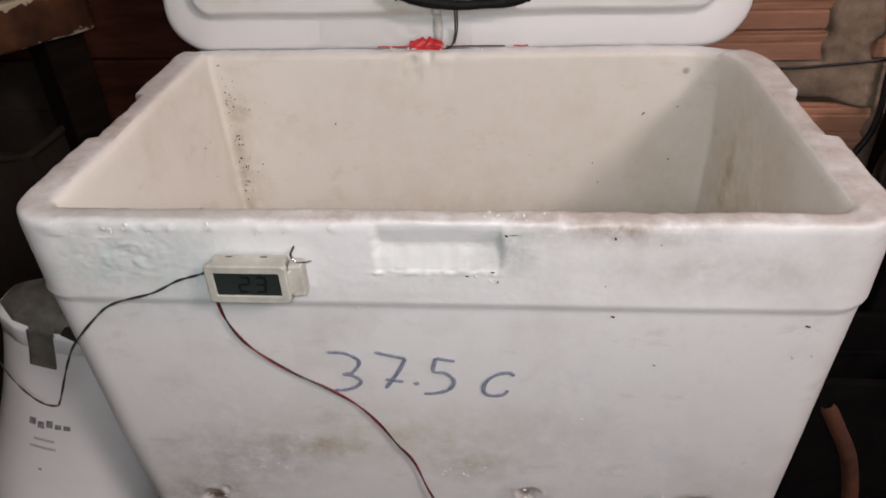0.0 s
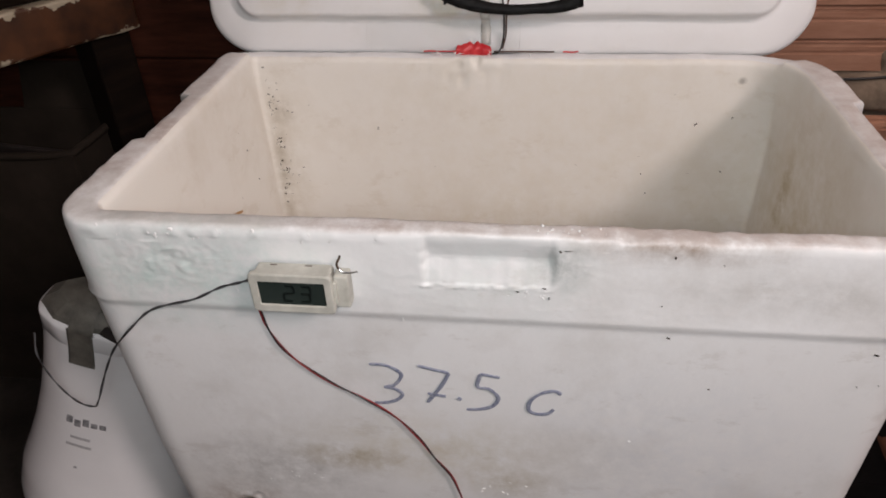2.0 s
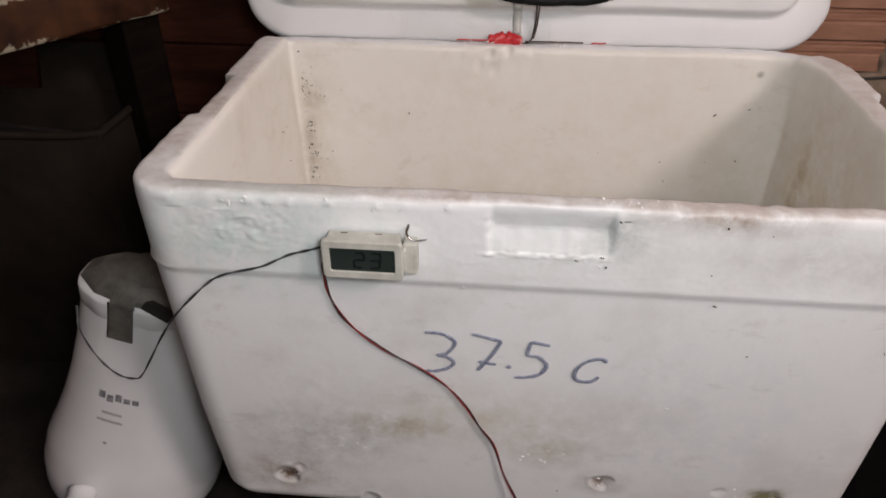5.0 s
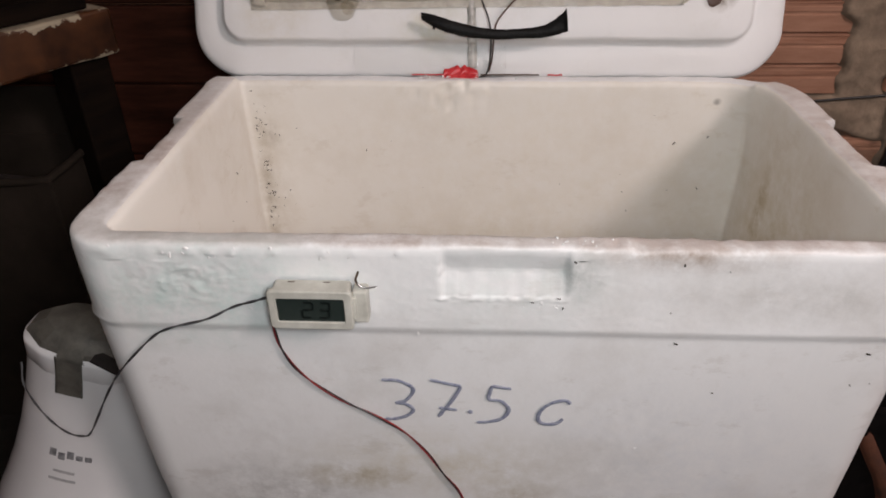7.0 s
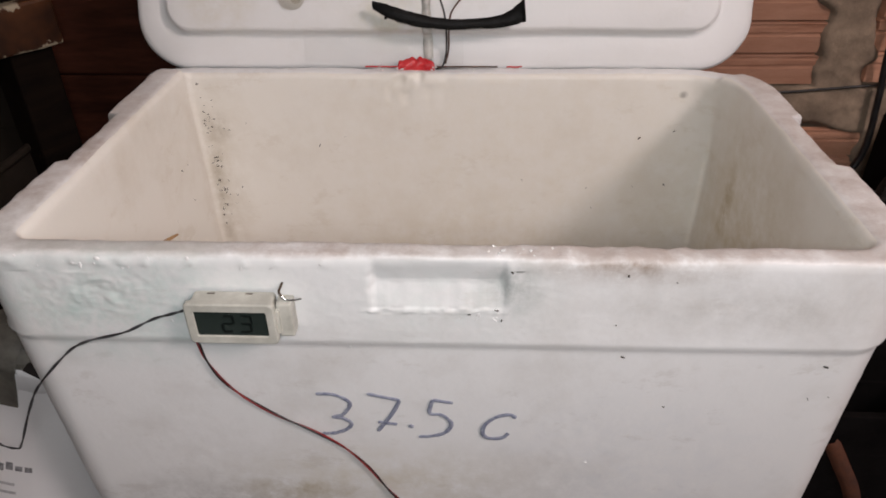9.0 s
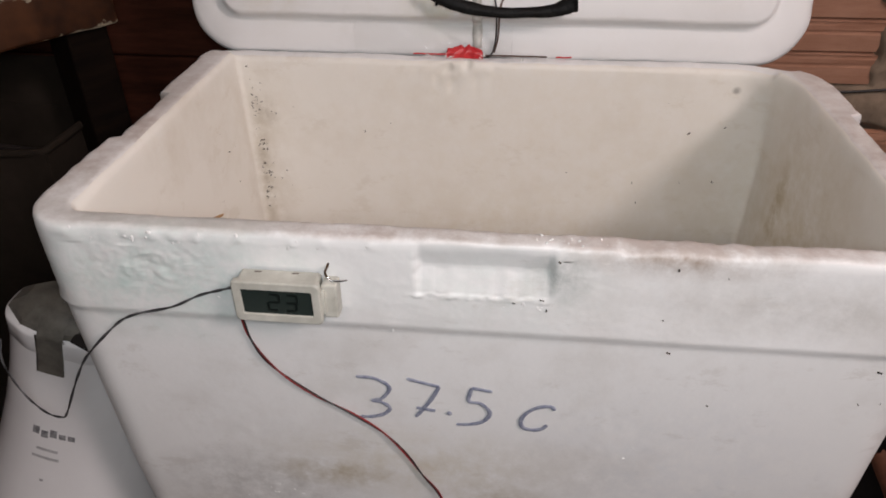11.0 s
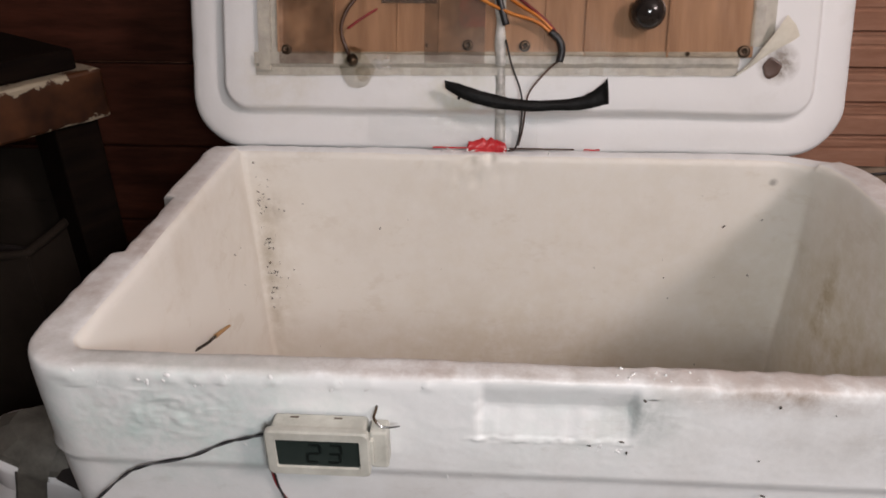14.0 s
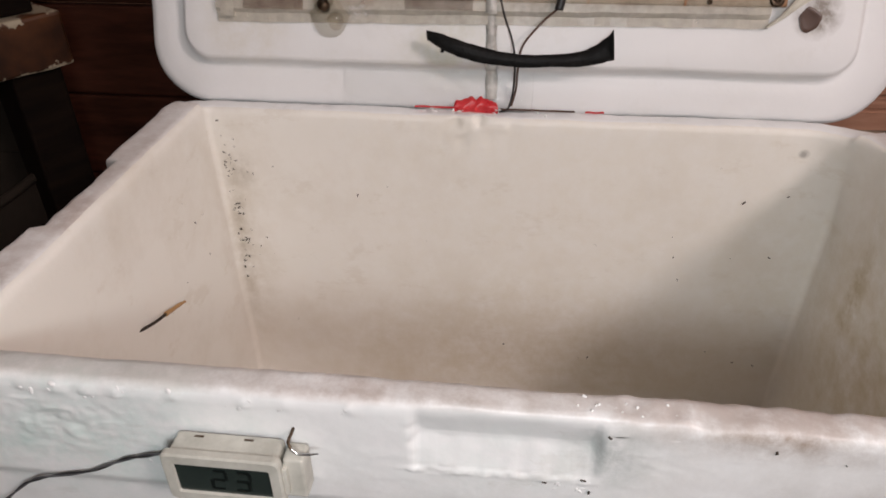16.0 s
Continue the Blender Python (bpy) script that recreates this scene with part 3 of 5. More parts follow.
            if not is_in and z > 0.308 and uy < 0.5:
                for px, high in BURRS:
                    d += 0.0014 * math.exp(-((x - px) / 0.0034) ** 2 - ((z - high) / 0.0022) ** 2) * (1 + 0.8 * noise.noise(q * 380))
                if x < -0.2:
                    d += 0.0011 * noise.noise(q * 65)
            # chipped rims
            if z > 0.285 and uy > 0.5 and is_in and -0.085 < x < 0.005:
                d += 0.0080 * min(0, noise.noise(q * 85)) * max(0.0, 1 - ((x + 0.04) / 0.045) ** 2) * min(1.0, (z - 0.285) / 0.012)
            if z > 0.312 and uy < -0.5 and 0.045 < x < 0.15:
                up += 0.0016 * noise.noise(q * 110)
            # the back rim is worn lower under the lid
            if uy > 0.5 and z > 0.295:
                up -= 0.0042 * min(1.0, (z - 0.295) / 0.025) * uy
            if z > 0.316:
                up += 0.0009 * noise.noise(q * 30) + 0.0006 * noise.noise(q * 120)
            ring.append((x + ux * d * sign, y + uy * d * sign, z + up))
        rings.append(ring)
    bm = bmesh.new()
    limit = len(outer) + len(rim)
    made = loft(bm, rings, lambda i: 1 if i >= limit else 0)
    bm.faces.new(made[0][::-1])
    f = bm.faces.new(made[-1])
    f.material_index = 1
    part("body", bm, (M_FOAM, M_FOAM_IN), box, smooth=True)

    rng = random.Random(8)
    bm = bmesh.new()
    spots = [(rng.uniform(-0.25, -0.045), 0.0002, 0.3140 + rng.uniform(-0.004, 0.001), rng.uniform(0.0006, 0.0011)) for _ in range(12)]
    spots += [(rng.gauss(0.030, 0.010), 0.0004, 0.2800 + rng.uniform(-0.004, 0.003), rng.uniform(0.0004, 0.0011)) for _ in range(18)]
    spots += [(rng.gauss(-0.19, 0.025), 0.0003, rng.uniform(0.265, 0.305), rng.uniform(0.0005, 0.0010)) for _ in range(10)]
    spots += [(rng.uniform(0.03, 0.07), rng.uniform(0.004, 0.013), 0.3198, rng.uniform(0.0005, 0.0011)) for _ in range(14)]
    spots += [(rng.uniform(-0.12, 0.1), 0.0010, 0.2560 + rng.uniform(-0.004, 0.001), rng.uniform(0.0005, 0.0010)) for _ in range(6)]
    spots += [(rng.uniform(-0.24, 0.22), 0.0040 + 0.0128 * (0.25 - zz) / 0.234, zz, rng.uniform(0.0005, 0.0011)) for zz in (rng.uniform(0.03, 0.24) for _ in range(46))]
    spots += [(rng.uniform(-0.08, 0.02), 0.3065 + rng.uniform(-0.002, 0.006), 0.3190, rng.uniform(0.0006, 0.0013)) for _ in range(14)]
    for x, y, z, r in spots:
        turn = Matrix.Rotation(rng.uniform(0, 3.14), 4, "Y")
        made = bmesh.ops.create_icosphere(bm, subdivisions=2, radius=r, matrix=Matrix.Translation((x, y, z)) @ turn @ Matrix.Diagonal((rng.uniform(0.7, 1.9), rng.uniform(0.3, 0.6), rng.uniform(0.4, 0.9), 1)))
        mid = Vector((x, y, z))
        for v in made["verts"]:
            v.co = mid + (v.co - mid) * (1 + 0.55 * noise.noise(v.co * 900))
    spots = [(rng.uniform(-0.20, 0.22), 0.0152, rng.uniform(-0.002, 0.008), rng.uniform(0.0005, 0.0010)) for _ in range(10)]
    for px, pz in ((-0.20, 0.034), (0.064, 0.052), (0.165, 0.050), (-0.15, 0.085), (0.02, 0.085), (0.10, 0.16)):
        spots += [(px + rng.gauss(0, 0.018), 0.0155 - 0.0125 * pz / 0.25, pz + rng.gauss(0, 0.010), rng.uniform(0.0005, 0.0012)) for _ in range(8)]
    for x, y, z, r in spots:
        bmesh.ops.create_icosphere(bm, subdivisions=1, radius=r, matrix=Matrix.Translation((x, y, z)) @ Matrix.Diagonal((rng.uniform(0.7, 2.2), 0.6, rng.uniform(0.5, 1.1), 1)))
    for x0, high in BURRS:
        for _ in range(3):
            mid = Vector((x0 + rng.gauss(0, 0.0024), 0.0002, high + rng.gauss(-0.001, 0.0016)))
            made = bmesh.ops.create_icosphere(bm, subdivisions=3, radius=rng.uniform(0.0009, 0.0018), matrix=Matrix.Translation(mid) @ Matrix.Rotation(rng.uniform(-0.9, 0.9), 4, "Y") @ Matrix.Diagonal((rng.uniform(0.6, 1.2), 0.6, rng.uniform(0.8, 2.0), 1)))
            for v in made["verts"]:
                v.co = mid + (v.co - mid) * (1 + 0.35 * noise.noise(v.co * 500))
    tagged(part("foam_grit", bm, M_BEAD, box, "burrs and loose foam crumbs", smooth=True), kind="stuff")

    def on_front(x, z):
        t = max(0.0, min(1.0, (0.25 - z) / 0.248))
        y = 0.0025 + 0.0128 * t if z < 0.252 else 0.0
        return Vector((x, y - 0.0003, z))

    strokes = {
        "digit_three": [[(-0.078, 0.211), (-0.067, 0.2105), (-0.058, 0.205), (-0.0575, 0.199), (-0.063, 0.191), (-0.069, 0.189), (-0.063, 0.188), (-0.0575, 0.183), (-0.061, 0.177), (-0.069, 0.173), (-0.078, 0.172)]],
        "digit_seven": [[(-0.045, 0.212), (-0.034, 0.209), (-0.024, 0.2065)], [(-0.024, 0.2065), (-0.030, 0.193), (-0.040, 0.176)], [(-0.0395, 0.185), (-0.027, 0.183)]],
        "decimal_point": [[(-0.0190, 0.1825), (-0.0165, 0.1805)]],
        "digit_five": [[(0.010, 0.205), (-0.003, 0.2075)], [(-0.003, 0.2075), (-0.005, 0.195), (0.003, 0.193), (0.009, 0.185), (0.005, 0.176), (-0.004, 0.172), (-0.013, 0.171)]],
        "letter_c": [[(0.051, 0.192), (0.047, 0.195), (0.038, 0.192), (0.031, 0.184), (0.030, 0.175), (0.035, 0.171), (0.043, 0.172), (0.047, 0.177)]],
    }
    for name, lines in strokes.items():
        bm = bmesh.new()
        for line in lines:
            ribbon([on_front(x, z) for x, z in line], 0.0028 if name != "decimal_point" else 0.0036, 0.0009, 6, bm=bm, wob=0.3)
        part(name, bm, M_INK, box, "blue marker handwriting")
    return box


box = cooler()


def specks():
    """Crumbs and black specks that cling to the cooler."""
    rng = random.Random(4)
    bm = bmesh.new()
    spots = [(0.112, -0.0004, 0.2505), (0.105, -0.0006, 0.275), (0.135, -0.0004, 0.306), (0.108, -0.0004, 0.310), (0.044, -0.0003, 0.311), (0.020, -0.0004, 0.281), (0.039, -0.0006, 0.277), (0.036, -0.0002, 0.2840), (0.03, 0.0130, 0.036), (-0.195, 0.0140, 0.033), (0.231, 0.0041, 0.215), (0.243, 0.0040, 0.217), (0.234, 0.0026, 0.243), (0.144, 0.0047, 0.205)]
    for _ in range(70):
        high = (0.262, 0.276, 0.225, 0.205, 0.180)[_ % 5]
        spots.append((-0.236 + abs(rng.gauss(0, 0.006 if _ % 4 else 0.022)), 0.2995, rng.gauss(high, 0.009)))
    for _ in range(16):
        spots.append((rng.uniform(-0.22, 0.22), 0.2995, rng.uniform(0.08, 0.27)))
    for _ in range(12):
        spots.append((-0.2435, rng.uniform(0.10, 0.28), rng.uniform(0.12, 0.28)))
    spots += [(0.217, 0.296, 0.095), (0.065, 0.296, 0.09), (0.153, 0.2985, 0.285)]
    for k, (x, y, z) in enumerate(spots):
        s = rng.choice((0.0006, 0.0008, 0.0010) if k < 14 else (0.0003, 0.0005, 0.0008, 0.0011))
        a = rng.uniform(0, 3.14)
        block(s * rng.uniform(1, 3.4), s * 0.7, s * rng.uniform(0.6, 1.0), (x, y, z), 0, bm, Matrix.Rotation(a, 4, "Y"))
    return tagged(part("dirt_specks", bm, M_SPECK), "small dark crumbs stuck to the cooler foam", "dirt", kind="stuff")


specks()


# ---- thermometer ----
def thermometer():
    t = thing("digital_thermometer", (-0.1145, -0.0165, 0.2835), "small white plastic panel thermometer with a dark display", "thermometer")
    w, h = 0.0515, 0.0285
    bm = bmesh.new()
    rings = []
    for y, ww, hh, r in ((0.0145, w - 0.004, h - 0.003, 0.002), (0.004, w - 0.004, h - 0.003, 0.002), (0.0038, w, h, 0.003), (0.0008, w, h, 0.003), (0.0, w - 0.0016, h - 0.0016, 0.003), (0.0, w - 0.0095, h - 0.0105, 0.001), (0.0014, w - 0.0105, h - 0.0115, 0.001)):
        rings.append([(a, y, b) for a, b, _, _ in rounded(ww / 2, hh / 2, r, 2, 2, 4)])
    made = loft(bm, rings)
    bm.faces.new(made[-1])
    bmesh.ops.recalc_face_normals(bm, faces=bm.faces)
    case = part("case", bm, M_CLIP, t)
    glass = part("display", block(w - 0.010, 0.0012, h - 0.011, (0, 0.0018, 0), 0.0002), M_LCD, t, "dark liquid crystal window")
    segs = {"2": "abged", "3": "abgcd", "5": "afgcd"}
    place = {"a": (0, 1, 0), "g": (0, 0, 0), "d": (0, -1, 0), "f": (-1, 0.5, 1), "b": (1, 0.5, 1), "e": (-1, -0.5, 1), "c": (1, -0.5, 1)}
    for ch, x0 in (("2", -0.0020), ("3", 0.0084)):
        bm = bmesh.new()
        for s in segs[ch]:
            px, pz, up = place[s]
            block(0.0014 if up else 0.0050, 0.0003, 0.0050 if up else 0.0014, (x0 + px * 0.0029 + 0.0008 * pz, 0.0009, pz * 0.0056), 0, bm)
        part("digit_two" if ch == "2" else "digit_three_display", bm, M_SEG, glass)
    bm = block(0.009, 0.010, 0.0235, (0.0298, 0.0100, -0.0005), 0.0012)
    block(0.0025, 0.012, 0.016, (0.0262, 0.0085, 0), 0.0006, bm)
    part("side_clip", bm, M_CLIP, t, "ribbed plastic spring clip")
    for x in (-0.013, 0.009):
        part("vent_slot", block(0.0042, 0.0010, 0.0005, (x, 0.0125, 0.0127), 0.0001), M_SCREW, t)
    return t


thermometer()
hook = thing("bent_pin", (-0.086, 0.0, 0.300), "bent steel pin pushed into the foam above the thermometer", "pin")
part("shank", tube([(-0.0006, 0.0030, 0.0018), (-0.0006, -0.0030, 0.0016), (-0.0012, -0.0065, 0.0000), (0.0006, -0.0085, -0.0022)], 0.0007, 8), M_SCREW, hook, "rusted shank", smooth=True)
part("tip", tube([(0.0002, -0.0082, -0.0018), (0.0030, -0.0088, -0.0038), (0.0075, -0.0088, -0.0038), (0.0118, -0.0086, -0.0030)], 0.0009, 8, taper=lambda k: 1 - 0.6 * k), M_STEEL, hook, smooth=True)

# probe lead to the shower head, and supply pair down the front
lead = [(-0.141, -0.004, 0.285), (-0.152, -0.0035, 0.281), (-0.167, -0.003, 0.2755), (-0.187, -0.003, 0.265), (-0.213, -0.003, 0.257), (-0.228, -0.003, 0.247), (-0.2540, -0.0030, 0.2200), (-0.2780, 0.0080, 0.1860), (-0.3140, 0.0280, 0.1290), (-0.3320, 0.0400, 0.1080), (-0.3540, 0.0500, 0.1010), (-0.3720, 0.0560, 0.1140), (-0.3840, 0.0620, 0.1400), (-0.3870, 0.0720, 0.1580)]
cable = thing("probe_cable", (0, 0, 0), "thin grey twin sensor cable sagging from thermometer to shower head", "cable")
for ph, m in ((0, M_WIREGREY), (math.pi, M_WIREBLACK)):
    part("strand", tube(twisted(lead, 0.00045, ph, 9), 0.0005, 6, 1), m, cable, smooth=True)
pair = [(-0.1410, -0.006, 0.2800), (-0.1440, -0.004, 0.2680), (-0.1440, -0.0015, 0.2560), (-0.1425, 0.0005, 0.2400), (-0.1355, 0.001, 0.2230), (-0.1240, 0.002, 0.2075), (-0.1045, 0.003, 0.1900), (-0.0830, 0.003, 0.1765), (-0.0640, 0.004, 0.1600), (-0.0490, 0.005, 0.1390),
        (-0.0370, 0.006, 0.1150), (-0.0250, 0.007, 0.0930), (-0.0150, 0.008, 0.0560), (0.0020, 0.004, 0.0150), (0.0200, -0.015, -0.0300), (0.0450, -0.040, -0.1000), (0.0800, -0.060, -0.1375), (0.16, -0.09, -0.1380)]
cable = thing("supply_cable", (0, 0, 0), "twisted red and black supply wires running down the cooler", "cable")
for ph, m in ((0, M_WIRERED), (math.pi, M_WIREBLACK)):
    part("strand", tube(twisted(pair, 0.0005, ph, 5), 0.00062, 6, 1), m, cable, smooth=True)


# ---- lid ----
LID = Matrix.Translation((0, 0.322, 0.3275)) @ pose(0, 0, 0, 71, 0, 0)


def lid():
    cx, cy, hx, hy = -0.0117, 0.165, 0.2822, 0.1785
    nx, ny, nc = 90, 60, 14
    prof = [(-0.034, 0.012, 0.04), (-0.032, 0.005, 0.044), (-0.027, 0.001, 0.046), (-0.02, 0.0, 0.047), (-0.010, 0.0, 0.047), (-0.006, 0.0008, 0.0465), (-0.0030, 0.0030, 0.045), (-0.0012, 0.0075, 0.042), (0.0002, 0.017, 0.036), (0.0003, 0.0275, 0.028),
            (-0.0005, 0.0300, 0.026), (0.003, 0.0325, 0.024), (0.008, 0.0340, 0.022), (0.0115, 0.0350, 0.020), (0.0125, 0.038, 0.018), (0.0125, 0.05, 0.016), (0.0125, 0.09, 0.016)]
    rings = []
    for z, inset, r in prof:
        ring = []
        for x, y, ux, uy in rounded(hx - inset, hy - inset, r, nx, ny, nc, cx, cy):
            q = Vector((x, y, z))
            d = 0.0010 * noise.noise(q * 12) + 0.0006 * noise.noise(q * 60)
            ring.append((x + ux * d, y + uy * d, z + 0.0006 * noise.noise(q * 40)))
        rings.append(ring)
    bm = bmesh.new()
    made = loft(bm, rings)
    bm.faces.new(made[0][::-1]), bm.faces.new(made[-1])
    t = part("lid", bm, M_LIDFOAM, box, "white polystyrene lid standing open on the back rim", smooth=True)
    t.matrix_basis = LID
    top = 0.0125

    # cardboard panel with its printed patch and marks
    def board(u, v):
        x, y = -0.211 + u * 0.392, 0.0610 + v * 0.205
        return (x, y + 0.006 * u * (1 - v), top + 0.0040 + 0.0008 * noise.noise(Vector((x * 30, y * 6, 0))))
    part("cardboard_panel", sheet(1, 1, 60, 20, board, 0.0030), M_CARD, t, "brown corrugated cardboard panel")
    part("printed_patch", block(0.021, 0.030, 0.0005, (-0.0475, 0.1035, top + 0.0053), 0), M_REDPRINT, t)
    part("print_smudge", block(0.046, 0.020, 0.0004, (-0.100, 0.117, top + 0.0058), 0), M_SMUDGE, t)
    for x, y, w, h in ((-0.186, 0.115, 0.046, 0.115), (-0.062, 0.112, 0.050, 0.105)):
        part("packing_tape", block(w, h, 0.0003, (x, y, top + 0.0063), 0), M_PACKING, t, "brown packing tape")
    for x, r in ((-0.1625, 0.0010), (-0.110, 0.0006), (-0.0755, 0.0008), (-0.028, 0.0007), (0.012, 0.0006), (0.045, 0.0008), (0.112, 0.0012)):
        part("crease", tube([(x, 0.066, top + 0.0048), (x + 0.0012, 0.16, top + 0.0052), (x, 0.26, top + 0.0048)], r, 6, 4), M_CARD, t)

    # aged tape along the panel's edges
    def strip(x0, y0, x1, y1, w, seed, lift=0.0054):
        a, b = Vector((x0, y0, 0)), Vector((x1, y1, 0))
        d = (b - a).normalized()
        s = Vector((-d.y, d.x, 0))
        def f(u, v):
            q = a + (b - a) * u + s * (v - 0.5) * w
            k = Vector((q.x * 90, q.y * 90, seed))
            drop = 0.0038 if v < 0.5 else 0.0
            return (q.x, q.y + 0.0008 * noise.noise(Vector((q.x * 60, v * 2, seed))), top + lift - drop * (1 if w > 0.012 else 0) + 0.0007 * noise.noise(k))
        return f
    part("tape_strip", sheet(1, 1, 70, 6, strip(-0.231, 0.0575, 0.171, 0.0615, 0.0190, 1.0), 0.0003), M_MILKY, t, "yellowed adhesive tape")
    part("tape_strip", sheet(1, 1, 6, 50, strip(-0.2170, 0.052, -0.2170, 0.262, 0.020, 2.0, 0.0058), 0.0003), M_MILKY, t, "yellowed adhesive tape")
    part("tape_strip", sheet(1, 1, 6, 50, strip(0.1880, 0.075, 0.1900, 0.262, 0.020, 3.0, 0.0058), 0.0003), M_MILKY, t, "yellowed adhesive tape")

    def wrap(u, v):
        x, y = -0.205 + 0.385 * u, 0.066 + 0.19 * v
        return (x, y, top + 0.0068 + 0.0008 * noise.noise(Vector((x * 22, y * 9, 3))) + 0.0003 * noise.noise(Vector((x * 70 + y * 30, y * 20, 1))))
    part("clear_film", sheet(1, 1, 80, 40, wrap, 0.0002), M_FILM, t, "wrinkled clear plastic film", smooth=True)

    # loose paper tape at the corner, over a burnt hole
    path = [(0.2100, 0.092, top + 0.010), (0.2020, 0.084, top + 0.013), (0.1890, 0.072, top + 0.012), (0.1780, 0.060, top + 0.008), (0.1690, 0.0525, top + 0.004)]
    bm = bmesh.new()
    rows = []
    for i, q in enumerate(smooth_path(path, 5)):
        k = i / 20
        w = 0.0085 * max(0.0, 1 - k) ** 0.9 * (0.72 + 0.4 * math.sin(1.0 + k * 4.4)) + 0.0007
        rows.append([bm.verts.new(q + Vector((-0.6, 0.8, 0)) * w), bm.verts.new(q + Vector((0, 0, 0.003))), bm.verts.new(q + Vector((0.6, -0.8, -0.2)) * w)])
    for a, b in zip(rows, rows[1:]):
        bm.faces.new((a[0], a[1], b[1], b[0])), bm.faces.new((a[1], a[2], b[2], b[1]))
    part("loose_tape", bm, M_PAPER, t, "curled end of pale paper tape", smooth=True)
    bm = bmesh.new()
    rings = []
    for rr, zz in ((0.0078, 0.0003), (0.0070, 0.0006), (0.0050, 0.0004), (0.003, 0.0003)):
        rings.append([(0.1990 + rr * 0.90 * math.cos(a) * (1 + 0.12 * math.sin(2 * a + 1) + 0.07 * math.sin(5 * a)), 0.0590 + 1.1 * rr * math.sin(a) * (1 + 0.1 * math.cos(3 * a)), top + zz) for a in (2 * math.pi * k / 48 for k in range(48))])
    made = loft(bm, rings)
    bm.faces.new(made[-1])
    part("burnt_hole", bm, M_WIREBROWN, t, "brown scorched hole in the foam", smooth=True)

    # glue seam and screws
    def seam(u, v):
        y = -0.004 + v * 0.115
        x = -0.0215 - 0.0035 * v + (u - 0.5) * (0.0085 + 0.003 * noise.noise(Vector((y * 60, 0, 5))))
        z0 = 0.0008 if y < 0.018 else top + (0.0006 if y < 0.058 else 0.0062)
        return (x, y, z0 + 0.0020 * math.sin(math.pi * u) + 0.0010 * noise.noise(Vector((x * 150, y * 90, 2))))
    part("glue_seam", sheet(1, 1, 6, 60, seam, 0.0004), M_GLUE, t, "smeared grey glue seam", smooth=True)
    for x, y, r in ((-0.203, 0.069, 0.0042), (-0.0511, 0.0740, 0.0045), (-0.004, 0.0740, 0.0045), (0.1736, 0.0712, 0.0050), (0.1286, 0.0690, 0.0018), (-0.085, 0.074, 0.0015)):
        bm = bmesh.new()
        rings = [[(x + rr * math.cos(a), y + rr * math.sin(a), top + zz) for a in (2 * math.pi * k / 16 for k in range(16))] for rr, zz in ((r, 0.0045), (r, 0.0062), (r * 0.75, 0.0072), (r * 0.35, 0.0070), (r * 0.3, 0.0060))]
        made = loft(bm, rings)
        bm.faces.new(made[-1])
        part("screw", bm, M_SCREW, t, smooth=True)

    # black ball knob
    bm = bmesh.new()
    rings = []
    for k in range(15):
        a = radians(-70 + 160 * k / 14)
        rings.append([(0.0925 + 0.0138 * math.cos(a) * math.cos(b), 0.1000 + 0.0138 * math.cos(a) * math.sin(b), top + 0.0165 + 0.0135 * math.sin(a)) for b in (2 * math.pi * j / 32 for j in range(32))])
    loft(bm, rings)
    part("ball_knob", bm, M_KNOB, t, "glossy black ball knob", smooth=True)

    # clear glue blob with glints
    for x, y, r, h in ((-0.1440, 0.0560, 0.016, 0.006), (-0.1480, 0.0640, 0.008, 0.009), (-0.1385, 0.050, 0.006, 0.009)):
        bm = bmesh.new()
        rings = []
        for k in range(8):
            a = radians(90 * k / 7)
            rings.append([(x + r * math.cos(a) * math.cos(b) * (1 + 0.12 * math.sin(3 * b)), y + r * 1.1 * math.cos(a) * math.sin(b), top + (0.0045 if r < 0.01 else 0.001) + h * math.sin(a)) for b in (2 * math.pi * j / 24 for j in range(24))])
        loft(bm, rings)
        part("glue_blob", bm, M_CLEARGLUE, t, "clear hot glue blob", smooth=True)
    part("bulb_stub", tube([(-0.1475, 0.0600, top + 0.004), (-0.1465, 0.0615, top + 0.011)], 0.0045, 14, 3), M_SCREW, t, smooth=True)

    # wires on the inside
    w = top + 0.006
